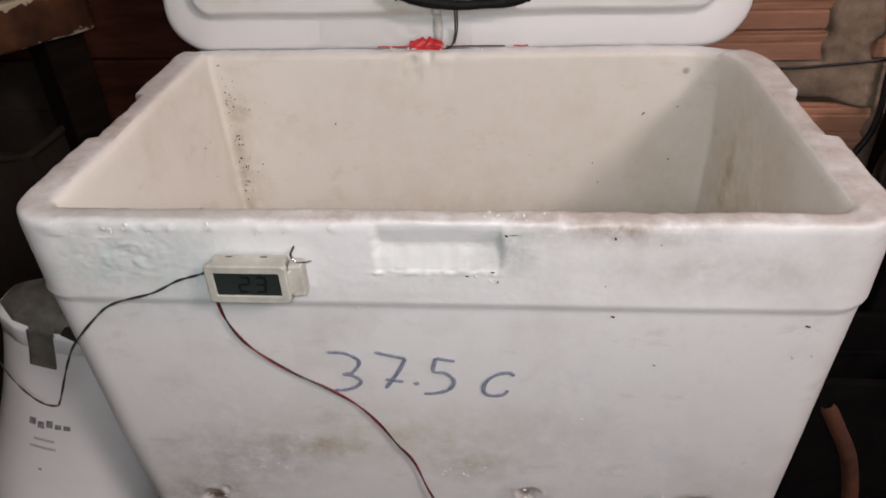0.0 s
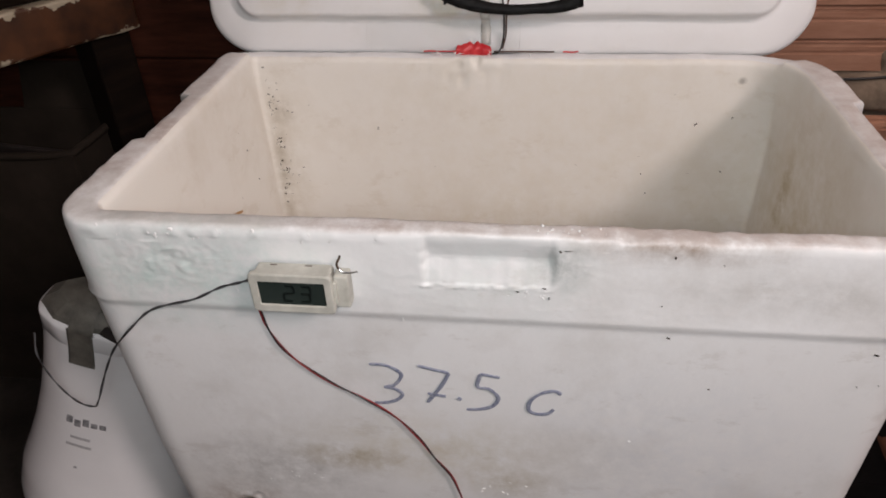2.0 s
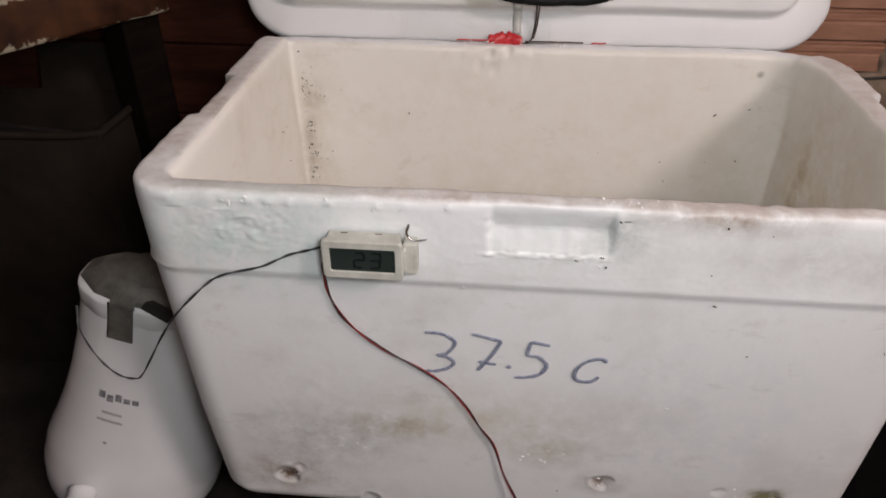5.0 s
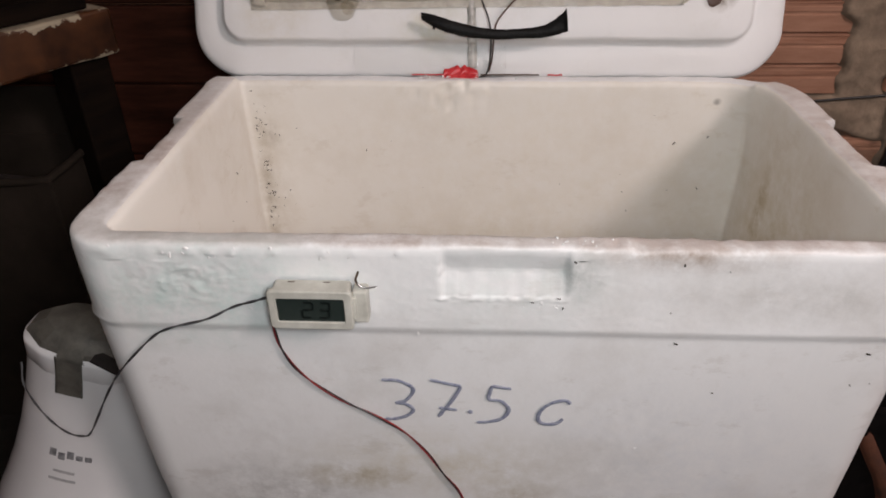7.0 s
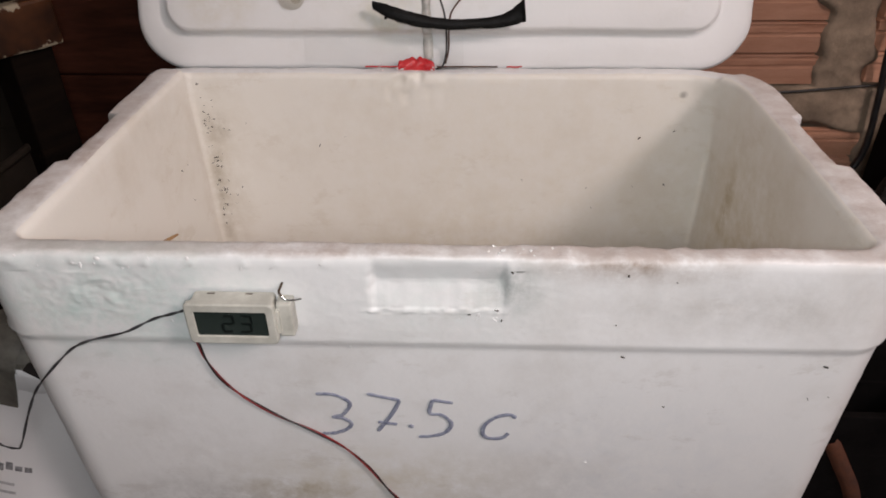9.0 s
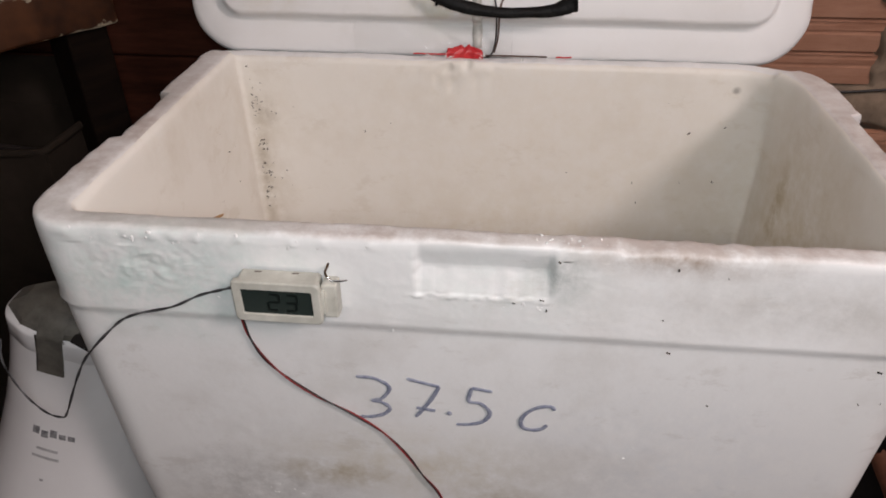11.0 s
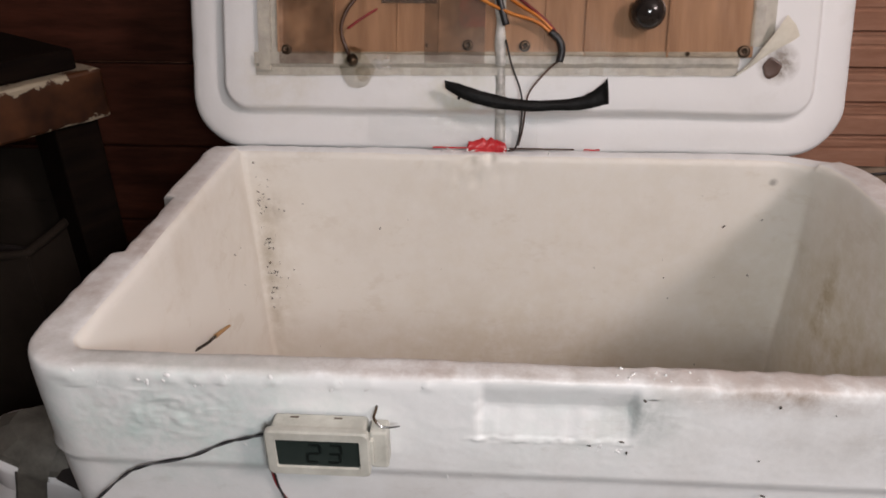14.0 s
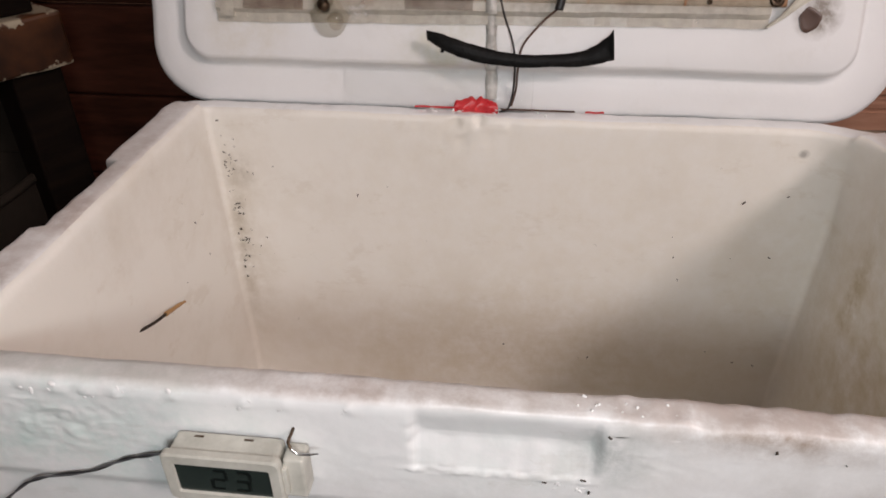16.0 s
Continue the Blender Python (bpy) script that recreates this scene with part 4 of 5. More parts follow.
    runs = [
        ("brown_wire", M_WIREBROWN, 0.0017, [(-0.128, 0.125, w + 0.003), (-0.1442, 0.1084, w + 0.006), (-0.1531, 0.095, w + 0.006), (-0.1555, 0.0814, w + 0.004), (-0.1500, 0.0650, w + 0.001)]),
        ("red_wire", M_WIRERED, 0.0011, [(-0.1506, 0.086, w + 0.003), (-0.138, 0.095, w + 0.002), (-0.1264, 0.1023, w)]),
        ("orange_wire", M_WIREORANGE, 0.0013, [(-0.075, 0.130, w), (-0.0460, 0.1130, w + 0.003), (-0.0200, 0.1000, w + 0.006), (0.004, 0.0925, w + 0.007), (0.0174, 0.0831, w + 0.006)]),
        ("orange_wire", M_WIREORANGE, 0.0013, [(-0.040, 0.128, w), (-0.012, 0.1070, w + 0.005), (0.006, 0.0960, w + 0.008), (0.0190, 0.0845, w + 0.006)]),
        ("red_wire", M_WIRERED, 0.0013, [(-0.034, 0.130, w), (-0.0080, 0.1090, w + 0.006), (0.010, 0.0950, w + 0.007), (0.0200, 0.0850, w + 0.005)]),
        ("sleeve", M_WIREBLACK, 0.0030, [(0.0160, 0.0850, w + 0.006), (0.0235, 0.0780, w + 0.006), (0.0260, 0.0700, w + 0.005), (0.0245, 0.0610, w + 0.004)]),
        ("sleeve", M_WIREBLACK, 0.0030, [(-0.0300, 0.130, w), (-0.0265, 0.112, w + 0.004), (-0.0225, 0.098, w + 0.004), (-0.0200, 0.090, w + 0.003)]),
        ("thin_wire", M_WIREBROWN, 0.0008, [(0.0245, 0.0625, w + 0.003), (0.0144, 0.0535, w + 0.005), (0.0009, 0.0369, w + 0.0085), (-0.0020, 0.0227, w + 0.005), (-0.0030, 0.005, 0.006), (-0.0060, -0.008, 0.004)]),
        ("thin_wire", M_WIREBLACK, 0.0008, [(-0.0197, 0.0782, w + 0.002), (-0.0142, 0.0577, w + 0.004), (-0.0073, 0.0392, w + 0.0085), (-0.0048, 0.0250, w + 0.006), (-0.0050, 0.004, 0.006), (-0.0085, -0.0100, 0.005), (-0.0150, -0.0125, 0.004)]),
    ]
    for name, m, r, pts in runs:
        part(name, tube(pts, r, 8, 6), m, t, smooth=True)

    # black tape tab that hangs on the wires
    mid = [(-0.0688, 0.0415), (-0.0560, 0.0365), (-0.0349, 0.0300), (-0.0058, 0.0256), (0.0252, 0.0262), (0.0463, 0.0288), (0.0600, 0.0350), (0.0640, 0.0380)]
    half = [0.0034, 0.0058, 0.0060, 0.0046, 0.0043, 0.0056, 0.0084, 0.0104]
    spine = smooth_path([(x, y, 0) for x, y in mid], 6)
    def tab(u, v):
        i = min(len(spine) - 1, round(u * (len(spine) - 1)))
        p0 = spine[i]
        k = u * (len(half) - 1)
        j = min(int(k), len(half) - 2)
        h = half[j] + (half[j + 1] - half[j]) * (k - j) + 0.0007 * noise.noise(Vector((u * 25, v * 3, 1)))
        s = v * 2 - 1
        return (p0.x - 0.10 * s * h, p0.y + s * h, w + 0.0120 + 0.0030 * math.sin(u * 7) - 0.0022 * s * s + 0.0008 * noise.noise(Vector((u * 30, v * 6, 4))))
    part("black_tape_tab", sheet(1, 1, 42, 8, tab, 0.0009), M_BLACKTAPE, t, "folded strip of black insulating tape", smooth=True)
    part("tape_tail", tube([(-0.0610, 0.0370, w + 0.0115), (-0.0560, 0.0345, w + 0.0125), (-0.0575, 0.0300, w + 0.0105)], 0.0013, 6, 4), M_BLACKTAPE, t)

    # crinkled clear tape on the flange
    def film(u, v):
        x, y = -0.136 + 0.146 * u, -0.0100 + 0.0260 * v
        return (x, y, 0.0022 + 0.0011 * noise.noise(Vector((x * 130 + y * 160, y * 40, 7))) - 0.0015 * max(0, 0.25 - v) * 4)
    part("clear_tape", sheet(1, 1, 90, 24, film, 0.0002), M_CLEAR, t, "crinkled glossy clear tape", smooth=True)

    # red tape at the hinge
    def crumple(u, v):
        x = -0.0500 + 0.0340 * u
        y = -0.0145 + 0.0105 * v * (0.55 + 0.6 * math.sin(math.pi * u) ** 0.5 + 0.35 * noise.noise(Vector((u * 9, 0, 3))))
        return (x, y, 0.0030 + 0.0026 * math.sin(math.pi * v) + 0.0012 * noise.noise(Vector((u * 7, v * 3, 9))))
    part("red_tape", sheet(1, 1, 24, 8, crumple, 0.0005), M_REDTAPE, t, "crumpled red tape", smooth=True)
    # red pieces are tape; the dark strip paints the shade under the lid
    for x0, x1, m, tag in ((-0.0800, -0.0300, M_REDTAPE, "red tape along the hinge"), (-0.0140, 0.0420, M_WIREBROWN, "dark strip painted as the shaded seam at the hinge"), (0.0500, 0.0640, M_REDTAPE, "red tape along the hinge")):
        part("hinge_tape_and_shade", sheet(1, 1, 40, 2, lambda u, v: (x0 + (x1 - x0) * u, -0.0112 + 0.0013 * v + 0.0004 * noise.noise(Vector((u * 5, x0 * 90, 2))), 0.0056 - 0.0015 * v), 0.0003), m, t, tag)
    return t


lid()

# ---- stick in the cooler ----
stick = thing("burnt_stick", (-0.2440, 0.145, 0.222), "thin wooden stick charred at one end, poked into the foam", "stick")
part("charred_end", tube([(-0.002, -0.004, 0.0), (0.004, 0.010, -0.002), (0.006, 0.022, -0.004)], 0.0011, 7, 4), M_STICK, stick)
part("bare_end", tube([(0.006, 0.022, -0.004), (0.008, 0.038, -0.008), (0.0090, 0.045, -0.010)], 0.0018, 7, 4, taper=lambda t: 1 - 0.5 * t), M_STICKTIP, stick)


# ---- shower head ----
def shower():
    foot, head = Vector((-0.430, 0.128, -0.127)), Vector((-0.350, 0.117, 0.153))
    axis = (head - foot).normalized()
    long = (head - foot).length
    turn = Vector((0, 0, 1)).rotation_difference(axis).to_matrix().to_4x4()
    t = thing("electric_shower_head", Matrix.Translation(foot) @ turn @ Matrix.Diagonal((1.03, 1, 0.935, 1)), "glossy white electric shower head resting beside the cooler", "shower head")
    prof = [(0.0, 0.076), (0.003, 0.083), (0.012, 0.0885), (0.026, 0.0915), (0.048, 0.0918), (0.08, 0.0872), (0.115, 0.0780), (0.15, 0.0700), (0.19, 0.0630), (0.23, 0.0580), (0.27, 0.0545), (0.292, 0.0530), (0.303, 0.0545), (0.309, 0.0540)]

    def radius(z):
        for (a, ra), (b, rb) in zip(prof, prof[1:]):
            if a <= z <= b:
                return ra + (rb - ra) * (z - a) / (b - a)
        return prof[-1][1]

    def at(z, a, lift=0.0):
        r = radius(z) + lift
        flat = 1 - 0.05 * max(0, math.cos(4 * a)) * (z / long)
        deep = 0.95 - 0.33 * min(1.0, z / 0.25)
        return Vector((r * flat * math.cos(a), deep * r * flat * math.sin(a), z))
    zs = [0.309 * (k / 40) for k in range(41)]
    bm = bmesh.new()
    made = loft(bm, [[at(z, 2 * math.pi * j / 64) for j in range(64)] for z in zs])
    bm.faces.new(made[0][::-1]), bm.faces.new(made[-1])
    part("shell", bm, M_WHITE, t, smooth=True)
    bm = bmesh.new()
    loft(bm, [[at(z, 2 * math.pi * j / 64, lift + 0.0006 * math.sin(5 * j)) for j in range(64)] for z, lift in ((0.283, 0.0), (0.2845, 0.0010), (0.302, 0.0012), (0.3065, 0.0008), (0.3075, -0.002))])
    part("neck_rim", bm, M_WHITE, t, "broken white plastic neck rim", smooth=True)
    bm = bmesh.new()
    made = loft(bm, [[(r * math.cos(a), 0.62 * r * math.sin(a), z) for a in (2 * math.pi * (j + 0.5) / 10 for j in range(10))] for z, r in ((0.305, 0.0545), (0.314, 0.050), (0.326, 0.036), (0.330, 0.014))])
    bm.faces.new(made[-1])
    part("cap", bm, M_GREYTAPE, t, "neck end closed with grey cloth tape")
    # solid dark slab: the opening's shade is put into its colour
    part("gap_shade", block(0.026, 0.002, 0.012, (0.026, -0.0300, 0.3120), 0.0004, None, Matrix.Rotation(radians(-52), 4, "X") @ Matrix.Rotation(0.25, 4, "Y")), M_TRAY, t, "dark slab painted as the shaded opening beside the tape")

    def patch(a0, a1, z0, z1, lift, n=10):
        bm = bmesh.new()
        rows = [[bm.verts.new(at(z0 + (z1 - z0) * j / 4, a0 + (a1 - a0) * i / n, lift)) for i in range(n + 1)] for j in range(5)]
        low = [[bm.verts.new(at(z0 + (z1 - z0) * j / 4, a0 + (a1 - a0) * i / n, 0.0)) for i in (0, n)] for j in range(5)]
        for a, b in zip(rows, rows[1:]):
            for k in range(n):
                bm.faces.new((a[k], a[k + 1], b[k + 1], b[k]))
        for (a, b), (ra, rb) in zip(zip(low, low[1:]), zip(rows, rows[1:])):
            bm.faces.new((a[0], ra[0], rb[0], b[0])), bm.faces.new((ra[-1], a[1], b[1], rb[-1]))
        return bm
    face = radians(-95)
    part("tape_tab", patch(face - 0.21, face + 0.20, 0.262, 0.3085, 0.0026), M_GREYTAPE, t, "strip of grey cloth tape", smooth=True)
    part("tape_over_cap", ribbon([(-0.003, -0.0352, 0.3070), (-0.003, -0.0330, 0.3135), (-0.003, -0.022, 0.3275), (0.0, 0.004, 0.3325), (0.002, 0.026, 0.3230)], 0.021, 0, 5, Vector((0, -0.4, 0.92)).normalized(), None, 0.0010), M_GREYTAPE, t, smooth=True)
    for k, (low, high) in enumerate(((0.1825, 0.1915), (0.1800, 0.1885), (0.1825, 0.1915), (0.1825, 0.1885), (0.1825, 0.1885))):
        part("logo_bar", patch(face - 0.235 + 0.125 * k, face - 0.14 + 0.125 * k, low, high, 0.0004, 4), M_PRINT, t, "grey printed mark")
    part("print_bar", patch(face - 0.15, face + 0.14, 0.1640, 0.1672, 0.0004), M_FAINT, t)
    part("print_bar", patch(face - 0.20, face + 0.16, 0.1540, 0.1572, 0.0004), M_FAINT, t)
    part("print_dot", patch(face - 0.05, face - 0.01, 0.1270, 0.1295, 0.0004, 4), M_PRINT, t)
    # side outlet
    bm = bmesh.new()
    back = (Matrix.Translation(foot) @ turn @ Matrix.Diagonal((1.03, 1, 0.935, 1))).inverted()
    o, tip = back @ Vector((-0.436, 0.050, -0.068)), back @ Vector((-0.430, 0.010, -0.074))
    d = (tip - o).normalized()
    nozzle = part("outlet", tube([o, o + d * 0.018, o + d * 0.024, o + d * 0.040], 0.0145, 18, 6, taper=lambda k: 1.0 - 0.12 * math.sin(k * 14)), M_WHITE, t, "white plastic outlet", smooth=True)
    part("thread_tape", tube([o + d * 0.020, o + d * 0.028, o + d * 0.036], 0.0152, 14, 4, taper=lambda k: 1 + 0.06 * math.sin(k * 31)), M_PAPER, nozzle)
    return t


shower()
rest = thing("timber_offcut", (-0.415, 0.135, FLOOR), "dark offcut of timber under the shower head", "timber")
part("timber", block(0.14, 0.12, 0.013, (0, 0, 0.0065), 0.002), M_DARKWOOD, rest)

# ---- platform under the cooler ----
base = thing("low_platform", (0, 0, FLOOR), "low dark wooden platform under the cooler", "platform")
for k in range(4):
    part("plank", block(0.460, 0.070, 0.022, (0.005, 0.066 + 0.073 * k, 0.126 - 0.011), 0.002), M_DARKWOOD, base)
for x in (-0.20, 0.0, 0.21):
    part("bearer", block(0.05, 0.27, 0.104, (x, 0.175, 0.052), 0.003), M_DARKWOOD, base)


# The left wall's shade is put into this added dark panel.
panel = thing("shade_panel", (-0.62, 0.499, FLOOR), "added dark reddish panel standing in for shade on the block wall", "wooden panel")
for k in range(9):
    part("plank", block(0.84, 0.012, 0.094, (0.006 * (k % 3), 0.001 * (k % 2), 0.048 + 0.0965 * k), 0.002), M_REDWOOD_SHADE, panel)
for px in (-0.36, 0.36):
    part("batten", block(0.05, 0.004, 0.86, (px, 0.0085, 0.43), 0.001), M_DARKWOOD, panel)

# ---- old bench on the left, carton, boards ----
def bench():
    end, d = Vector((-0.402, 0.392, 0.346)), Vector((-0.53, -0.85, 0)).normalized()
    t = thing("old_bench", Matrix.Translation((end.x, end.y, FLOOR)), "old wooden bench with flaking brown paint over white", "bench")
    turn = Matrix.Rotation(math.atan2(d.y, d.x), 4, "Z")
    bm = block(0.80, 0.120, 0.047, (0, -0.045, 0), 0.003)
    bmesh.ops.subdivide_edges(bm, edges=[e for e in bm.edges if e.calc_length() > 0.3], cuts=40)
    for v in bm.verts:
        v.co += 0.0016 * noise.noise_vector(v.co * 30)
    rail = part("seat_plank", bm, M_PEEL, t, "thick plank with peeling brown paint")
    rail.matrix_basis = Matrix.Translation(d * 0.40 + Vector((-0.0127, 0.008, 0.4805))) @ turn
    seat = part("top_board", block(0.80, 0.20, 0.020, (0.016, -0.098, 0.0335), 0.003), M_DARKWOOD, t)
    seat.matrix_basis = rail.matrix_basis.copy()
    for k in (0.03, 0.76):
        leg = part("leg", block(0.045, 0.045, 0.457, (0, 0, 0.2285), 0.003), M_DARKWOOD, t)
        leg.matrix_basis = Matrix.Translation(d * k + Vector((-0.030, 0.018, 0))) @ turn
    return t


bench()


def carton():
    t = thing("open_carton", (-0.617, 0.362, FLOOR), "dull brown open cardboard carton half in shadow", "carton")
    w, dp, h, k = 0.30, 0.125, 0.347, 0.004
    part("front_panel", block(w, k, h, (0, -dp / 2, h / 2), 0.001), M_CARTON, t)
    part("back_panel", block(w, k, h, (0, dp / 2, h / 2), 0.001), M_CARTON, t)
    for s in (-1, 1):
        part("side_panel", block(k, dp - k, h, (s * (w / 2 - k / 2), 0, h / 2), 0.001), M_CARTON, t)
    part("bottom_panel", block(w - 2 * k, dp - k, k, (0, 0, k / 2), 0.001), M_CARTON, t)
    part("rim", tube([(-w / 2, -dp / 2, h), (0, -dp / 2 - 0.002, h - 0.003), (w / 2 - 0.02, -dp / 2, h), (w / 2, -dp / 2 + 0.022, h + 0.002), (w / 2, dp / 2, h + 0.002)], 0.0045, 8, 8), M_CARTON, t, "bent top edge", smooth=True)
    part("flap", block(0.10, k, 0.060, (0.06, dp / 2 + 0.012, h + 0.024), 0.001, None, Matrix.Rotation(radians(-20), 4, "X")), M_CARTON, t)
    return t


carton()
tray = thing("dark_tray", (-0.615, 0.362, FLOOR + 0.275), "dark plastic tray with a raised rim in the carton", "tray")
tray.rotation_euler = (0.2, 0.15, 0.1)
part("tray_base", block(0.22, 0.10, 0.006, (0, 0, 0), 0.002), M_REDWOOD_SHADE, tray)
for s in (-1, 1):
    part("tray_rim", block(0.22, 0.006, 0.018, (0, s * 0.05, 0.008), 0.002), M_TRAY, tray)
    part("tray_rim", block(0.006, 0.10, 0.018, (s * 0.11, 0, 0.008), 0.002), M_TRAY, tray)
part("tray_bottom_filler", block(0.05, 0.05, 0.24, (0, 0, -0.123), 0.002), M_TRAY, tray)
board = part("drawer_board", block(0.020, 0.42, 0.30, (0, 0, 0), 0.003), M_REDWOOD_SHADE)
board.matrix_world = pose(-0.60, 0.08, FLOOR + 0.149, 0, 6, 28)
tagged(board, "reddish brown wooden board leaning on its edge", "board")


# ---- right-hand side: loudspeaker, rusty strap, cable ----
def speaker():
    t = thing("loudspeaker", Matrix.Translation((0.595, 0.385, FLOOR)), "black vinyl loudspeaker cabinet with a round driver", "loudspeaker")
    part("cabinet", block(0.24, 0.12, 0.366, (0, 0, 0.183), 0.006), M_SPEAKER, t)
    def ring(r0, r1, y0, y1, cx, cz):
        bm = bmesh.new()
        loft(bm, [[(cx + r * math.cos(a), y, cz + r * math.sin(a)) for a in (2 * math.pi * k / 48 for k in range(48))] for r, y in ((r0, y0), (r0, y1), ((r0 + r1) / 2, y1 - 0.003), (r1, y1), (r1, y0))])
        bmesh.ops.recalc_face_normals(bm, faces=bm.faces)
        return bm
    driver = part("driver_frame", ring(0.085, 0.072, -0.059, -0.068, 0.0, 0.180), M_KNOB, t, "round driver frame", smooth=True)
    bm = bmesh.new()
    made = loft(bm, [[(r * math.cos(a), y + 0.050, 0.180 + r * math.sin(a)) for a in (2 * math.pi * k / 40 for k in range(40))] for r, y in ((0.072, -0.1105), (0.064, -0.116), (0.056, -0.111), (0.03, -0.1102), (0.02, -0.118), (0.008, -0.123))])
    bm.faces.new(made[-1])
    part("cone", bm, M_KNOB, driver, smooth=True)
    for k in range(6):
        a = radians(60 * k + 15)
        part("spoke", tube([(0.024 * math.cos(a), -0.0725, 0.180 + 0.024 * math.sin(a)), (0.05 * math.cos(a), -0.074, 0.180 + 0.05 * math.sin(a)), (0.079 * math.cos(a), -0.0695, 0.180 + 0.079 * math.sin(a))], 0.0016, 8, 4), M_STEEL, driver, smooth=True)
    return t


speaker()


def fan():
    t = thing("small_fan", (0.436, 0.262, FLOOR), "small black fan with thin bright metal spokes on a post", "fan")
    cz, r = 0.352, 0.046
    bm = bmesh.new()
    ring = [(r, 0.008), (r, -0.008), (r - 0.003, -0.010), (r - 0.006, -0.008), (r - 0.006, 0.008), (r, 0.008)]
    loft(bm, [[(q * math.cos(a), y, cz + q * math.sin(a)) for a in (2 * math.pi * k / 48 for k in range(48))] for q, y in ring])
    bmesh.ops.recalc_face_normals(bm, faces=bm.faces)
    part("rim", bm, M_KNOB, t, "glossy black rim", smooth=True)
    part("hub", tube([(0, 0.010, cz), (0, 0, cz), (0, -0.012, cz)], 0.012, 24, 3), M_KNOB, t, smooth=True)
    for k in range(11):
        a = 2 * math.pi * k / 11 + 0.2
        part("spoke", tube([(q * math.cos(a), -0.004, cz + q * math.sin(a)) for q in (0.010, 0.025, 0.041)], 0.0011, 6, 2), M_STEEL if k % 3 else M_KNOB, t, smooth=True)
    part("back_plate", tube([(0, 0.006, cz), (0, 0.0085, cz)], r - 0.004, 40, 1), M_KNOB, t)
    part("post", block(0.018, 0.014, cz - r + 0.004, (0, 0, (cz - r + 0.004) / 2), 0.003), M_SPEAKER, t)
    part("foot", block(0.07, 0.06, 0.010, (0, 0, 0.005), 0.003), M_SPEAKER, t)
    return t


fan()
strap = part("rusty_strap", ribbon([(0.330, 0.110, 0.062), (0.342, 0.104, 0.040), (0.356, 0.096, 0.012), (0.366, 0.088, -0.03), (0.372, 0.08, -0.08), (0.376, 0.07, -0.1395)], 0.014, 0, 6, Vector((-0.2, -0.97, 0.1)).normalized(), None, 0.004), M_RUST, smooth=True)
tagged(strap, "rusty orange metal strap standing on the floor", "strap")
prop = thing("dark_crate", (0.385, 0.145, FLOOR), "low dark crate beside the cooler", "crate")
for k in range(4):
    part("slat", block(0.16, 0.008, 0.0488, (0.03, 0.0, 0.026 + 0.049 * k), 0.0004), M_SPEAKER, prop)
    part("slat", block(0.16, 0.008, 0.0480, (0.03, 0.10, 0.026 + 0.049 * k), 0.002), M_SPEAKER, prop)
for px in (-0.047, 0.107):
    part("end_panel", block(0.008, 0.092, 0.197, (px, 0.05, 0.0985), 0.002), M_SPEAKER, prop)
part("crate_floor", block(0.15, 0.092, 0.008, (0.03, 0.05, 0.004), 0.001), M_SPEAKER, prop)
pipe = part("black_cable", tube([(0.515, 0.496, 0.70), (0.500, 0.496, 0.42), (0.494, 0.495, 0.339), (0.488, 0.494, 0.282), (0.494, 0.492, 0.213), (0.494, 0.488, 0.150), (0.470, 0.484, 0.08), (0.45, 0.478, FLOOR + 0.008)], 0.0040, 10, 8), M_WIREBLACK, smooth=True)
tagged(pipe, "thick black cable hanging along the block wall", "cable")
thin = part("thin_wall_wire", tube([(0.30, 0.504, 0.222), (0.39, 0.502, 0.224), (0.44, 0.500, 0.229), (0.52, 0.502, 0.234), (0.68, 0.504, 0.236)], 0.0016, 6, 6), M_WIREBLACK, smooth=True)
tagged(thin, "thin dark wire run along the mortar bed", "wire")


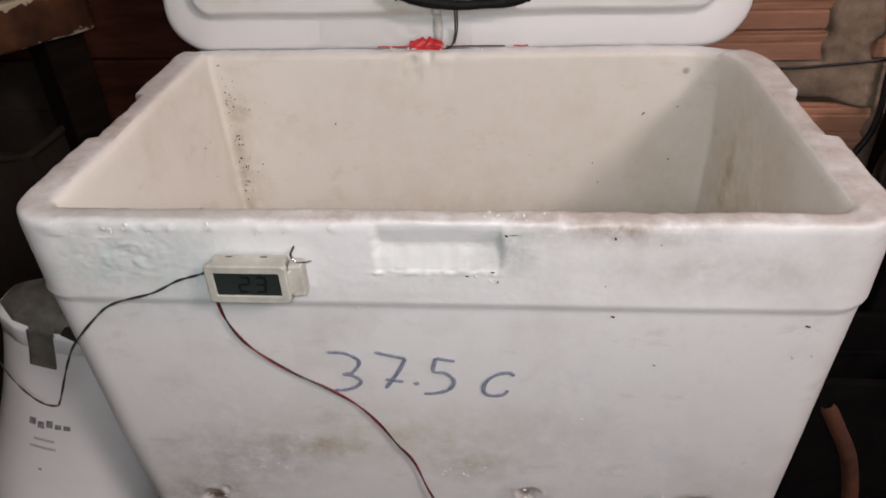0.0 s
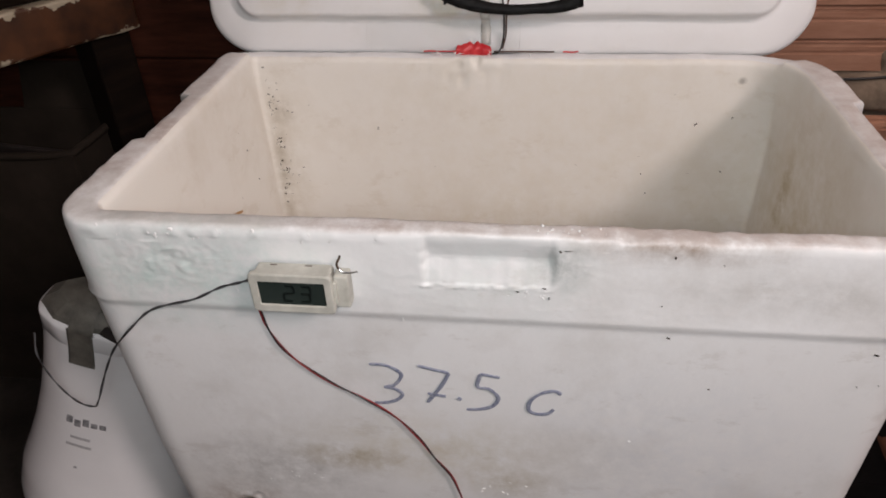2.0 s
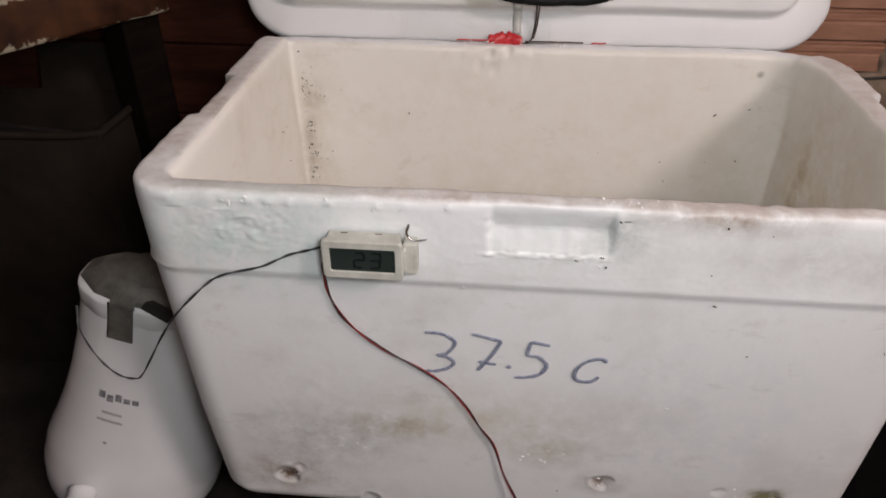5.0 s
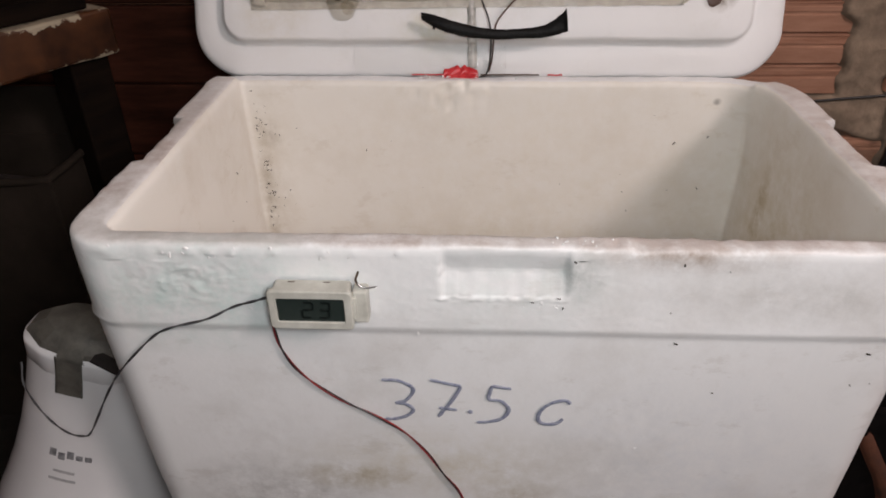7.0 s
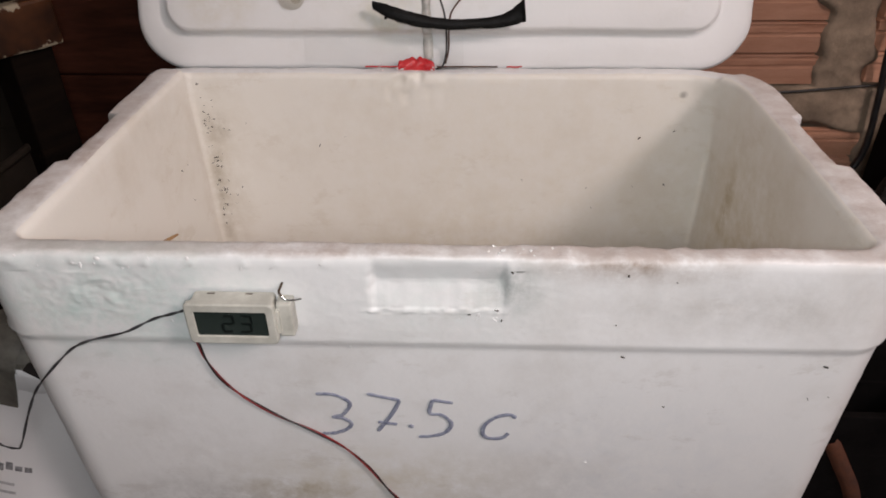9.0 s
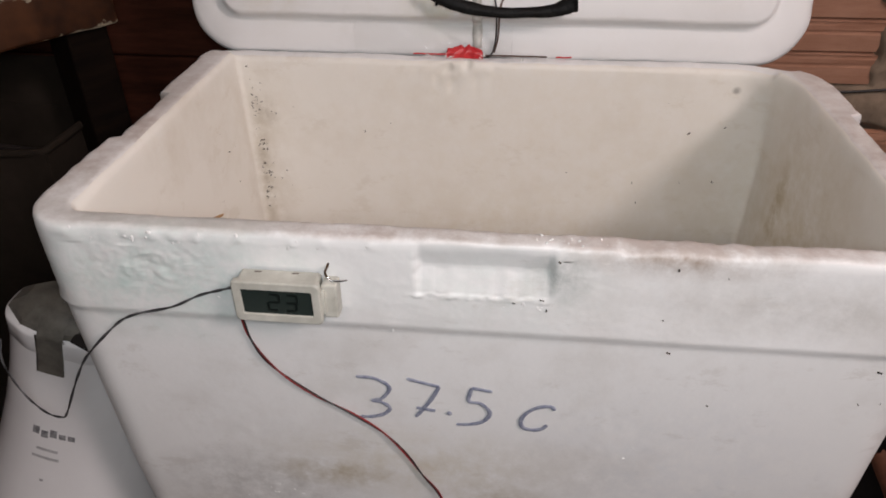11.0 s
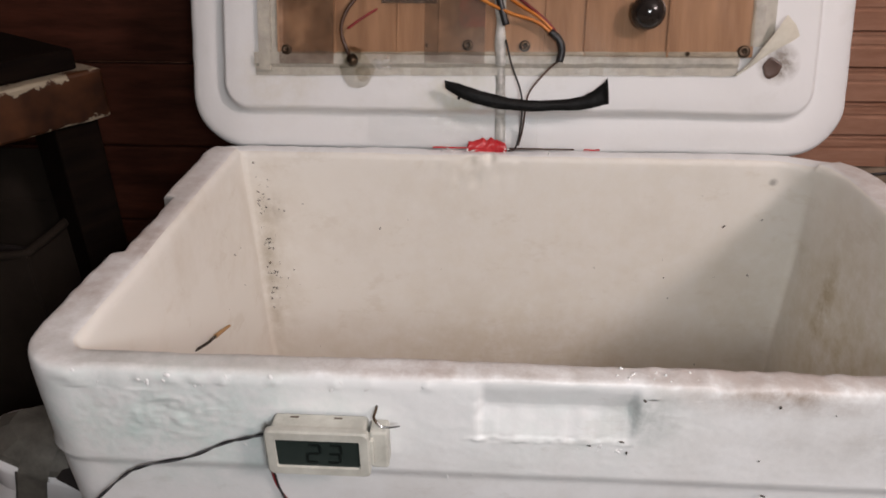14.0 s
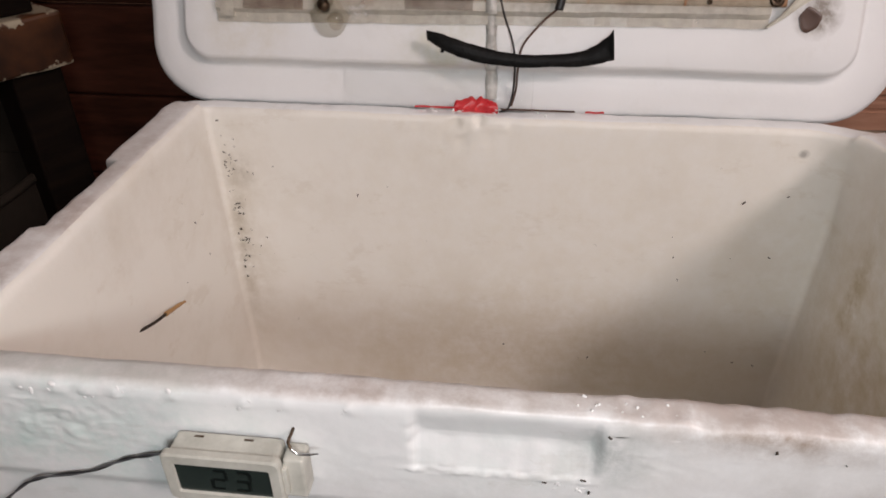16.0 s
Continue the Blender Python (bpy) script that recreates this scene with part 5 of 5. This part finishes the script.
# ---- clay blocks of the back wall ----
def clay_mesh(seed, length, high):
    """A ridged hollow block with broken ends: a profile drawn along x."""
    rng = random.Random(seed)
    prof, z = [], -high / 2
    unit = high / 5
    for k in range(5):
        b = z + k * unit
        prof += [(b + 0.001, 0.0), (b + unit * 0.52, 0.0), (b + unit * 0.56, 0.0010), (b + unit * 0.61, 0.0010), (b + unit * 0.65, 0.0002), (b + unit * 0.78, 0.0003), (b + unit * 0.81, 0.0008), (b + unit * 0.86, 0.0008), (b + unit * 0.90, 0.0), (b + unit - 0.003, 0.0), (b + unit - 0.001, 0.006)]
    verts, faces = [], []
    cols = 7
    jl = jr = 0.0
    for i, (zz, d) in enumerate(prof):
        if i % 3 == 0:
            jl, jr = rng.uniform(-0.003, 0.002), rng.uniform(-0.002, 0.003)
        x0, x1 = -length / 2 + jl, length / 2 + jr
        for c in range(cols):
            u = c / (cols - 1)
            chip = 0.0016 * rng.random() if c in (0, cols - 1) else 0.0
            verts.append((x0 + (x1 - x0) * u, d + chip + 0.0007 * math.sin(u * 9 + seed), zz))
        verts += [(x1 + 0.002, 0.02, zz), (x0 - 0.002, 0.02, zz)]
    n = cols + 2
    for i in range(len(prof) - 1):
        for c in range(cols):
            faces.append((i * n + c, i * n + c + 1, (i + 1) * n + c + 1, (i + 1) * n + c))
        faces.append((i * n + n - 1, i * n, (i + 1) * n, (i + 1) * n + n - 1))
    me = bpy.data.meshes.new("brick")
    me.from_pydata(verts, [], faces)
    me.materials.append(M_CLAY)
    return me


shapes = [clay_mesh(s, 0.285, 0.188) for s in range(5)]
rng = random.Random(11)
for row in range(5):
    zc = 0.326 + 0.242 * (row - 2)
    shift = 0.280 if row % 2 == 0 else 0.357
    for col in range(-4, 4):
        ob = new("brick", shapes[rng.randrange(5)])
        ob.parent = wall
        ob.matrix_world = pose(shift + 0.338 * col + rng.uniform(-0.006, 0.006), WALL_Y - 0.002 + rng.uniform(-0.002, 0.002), zc + rng.uniform(-0.003, 0.003), 0, rng.uniform(-0.5, 0.5), 0)
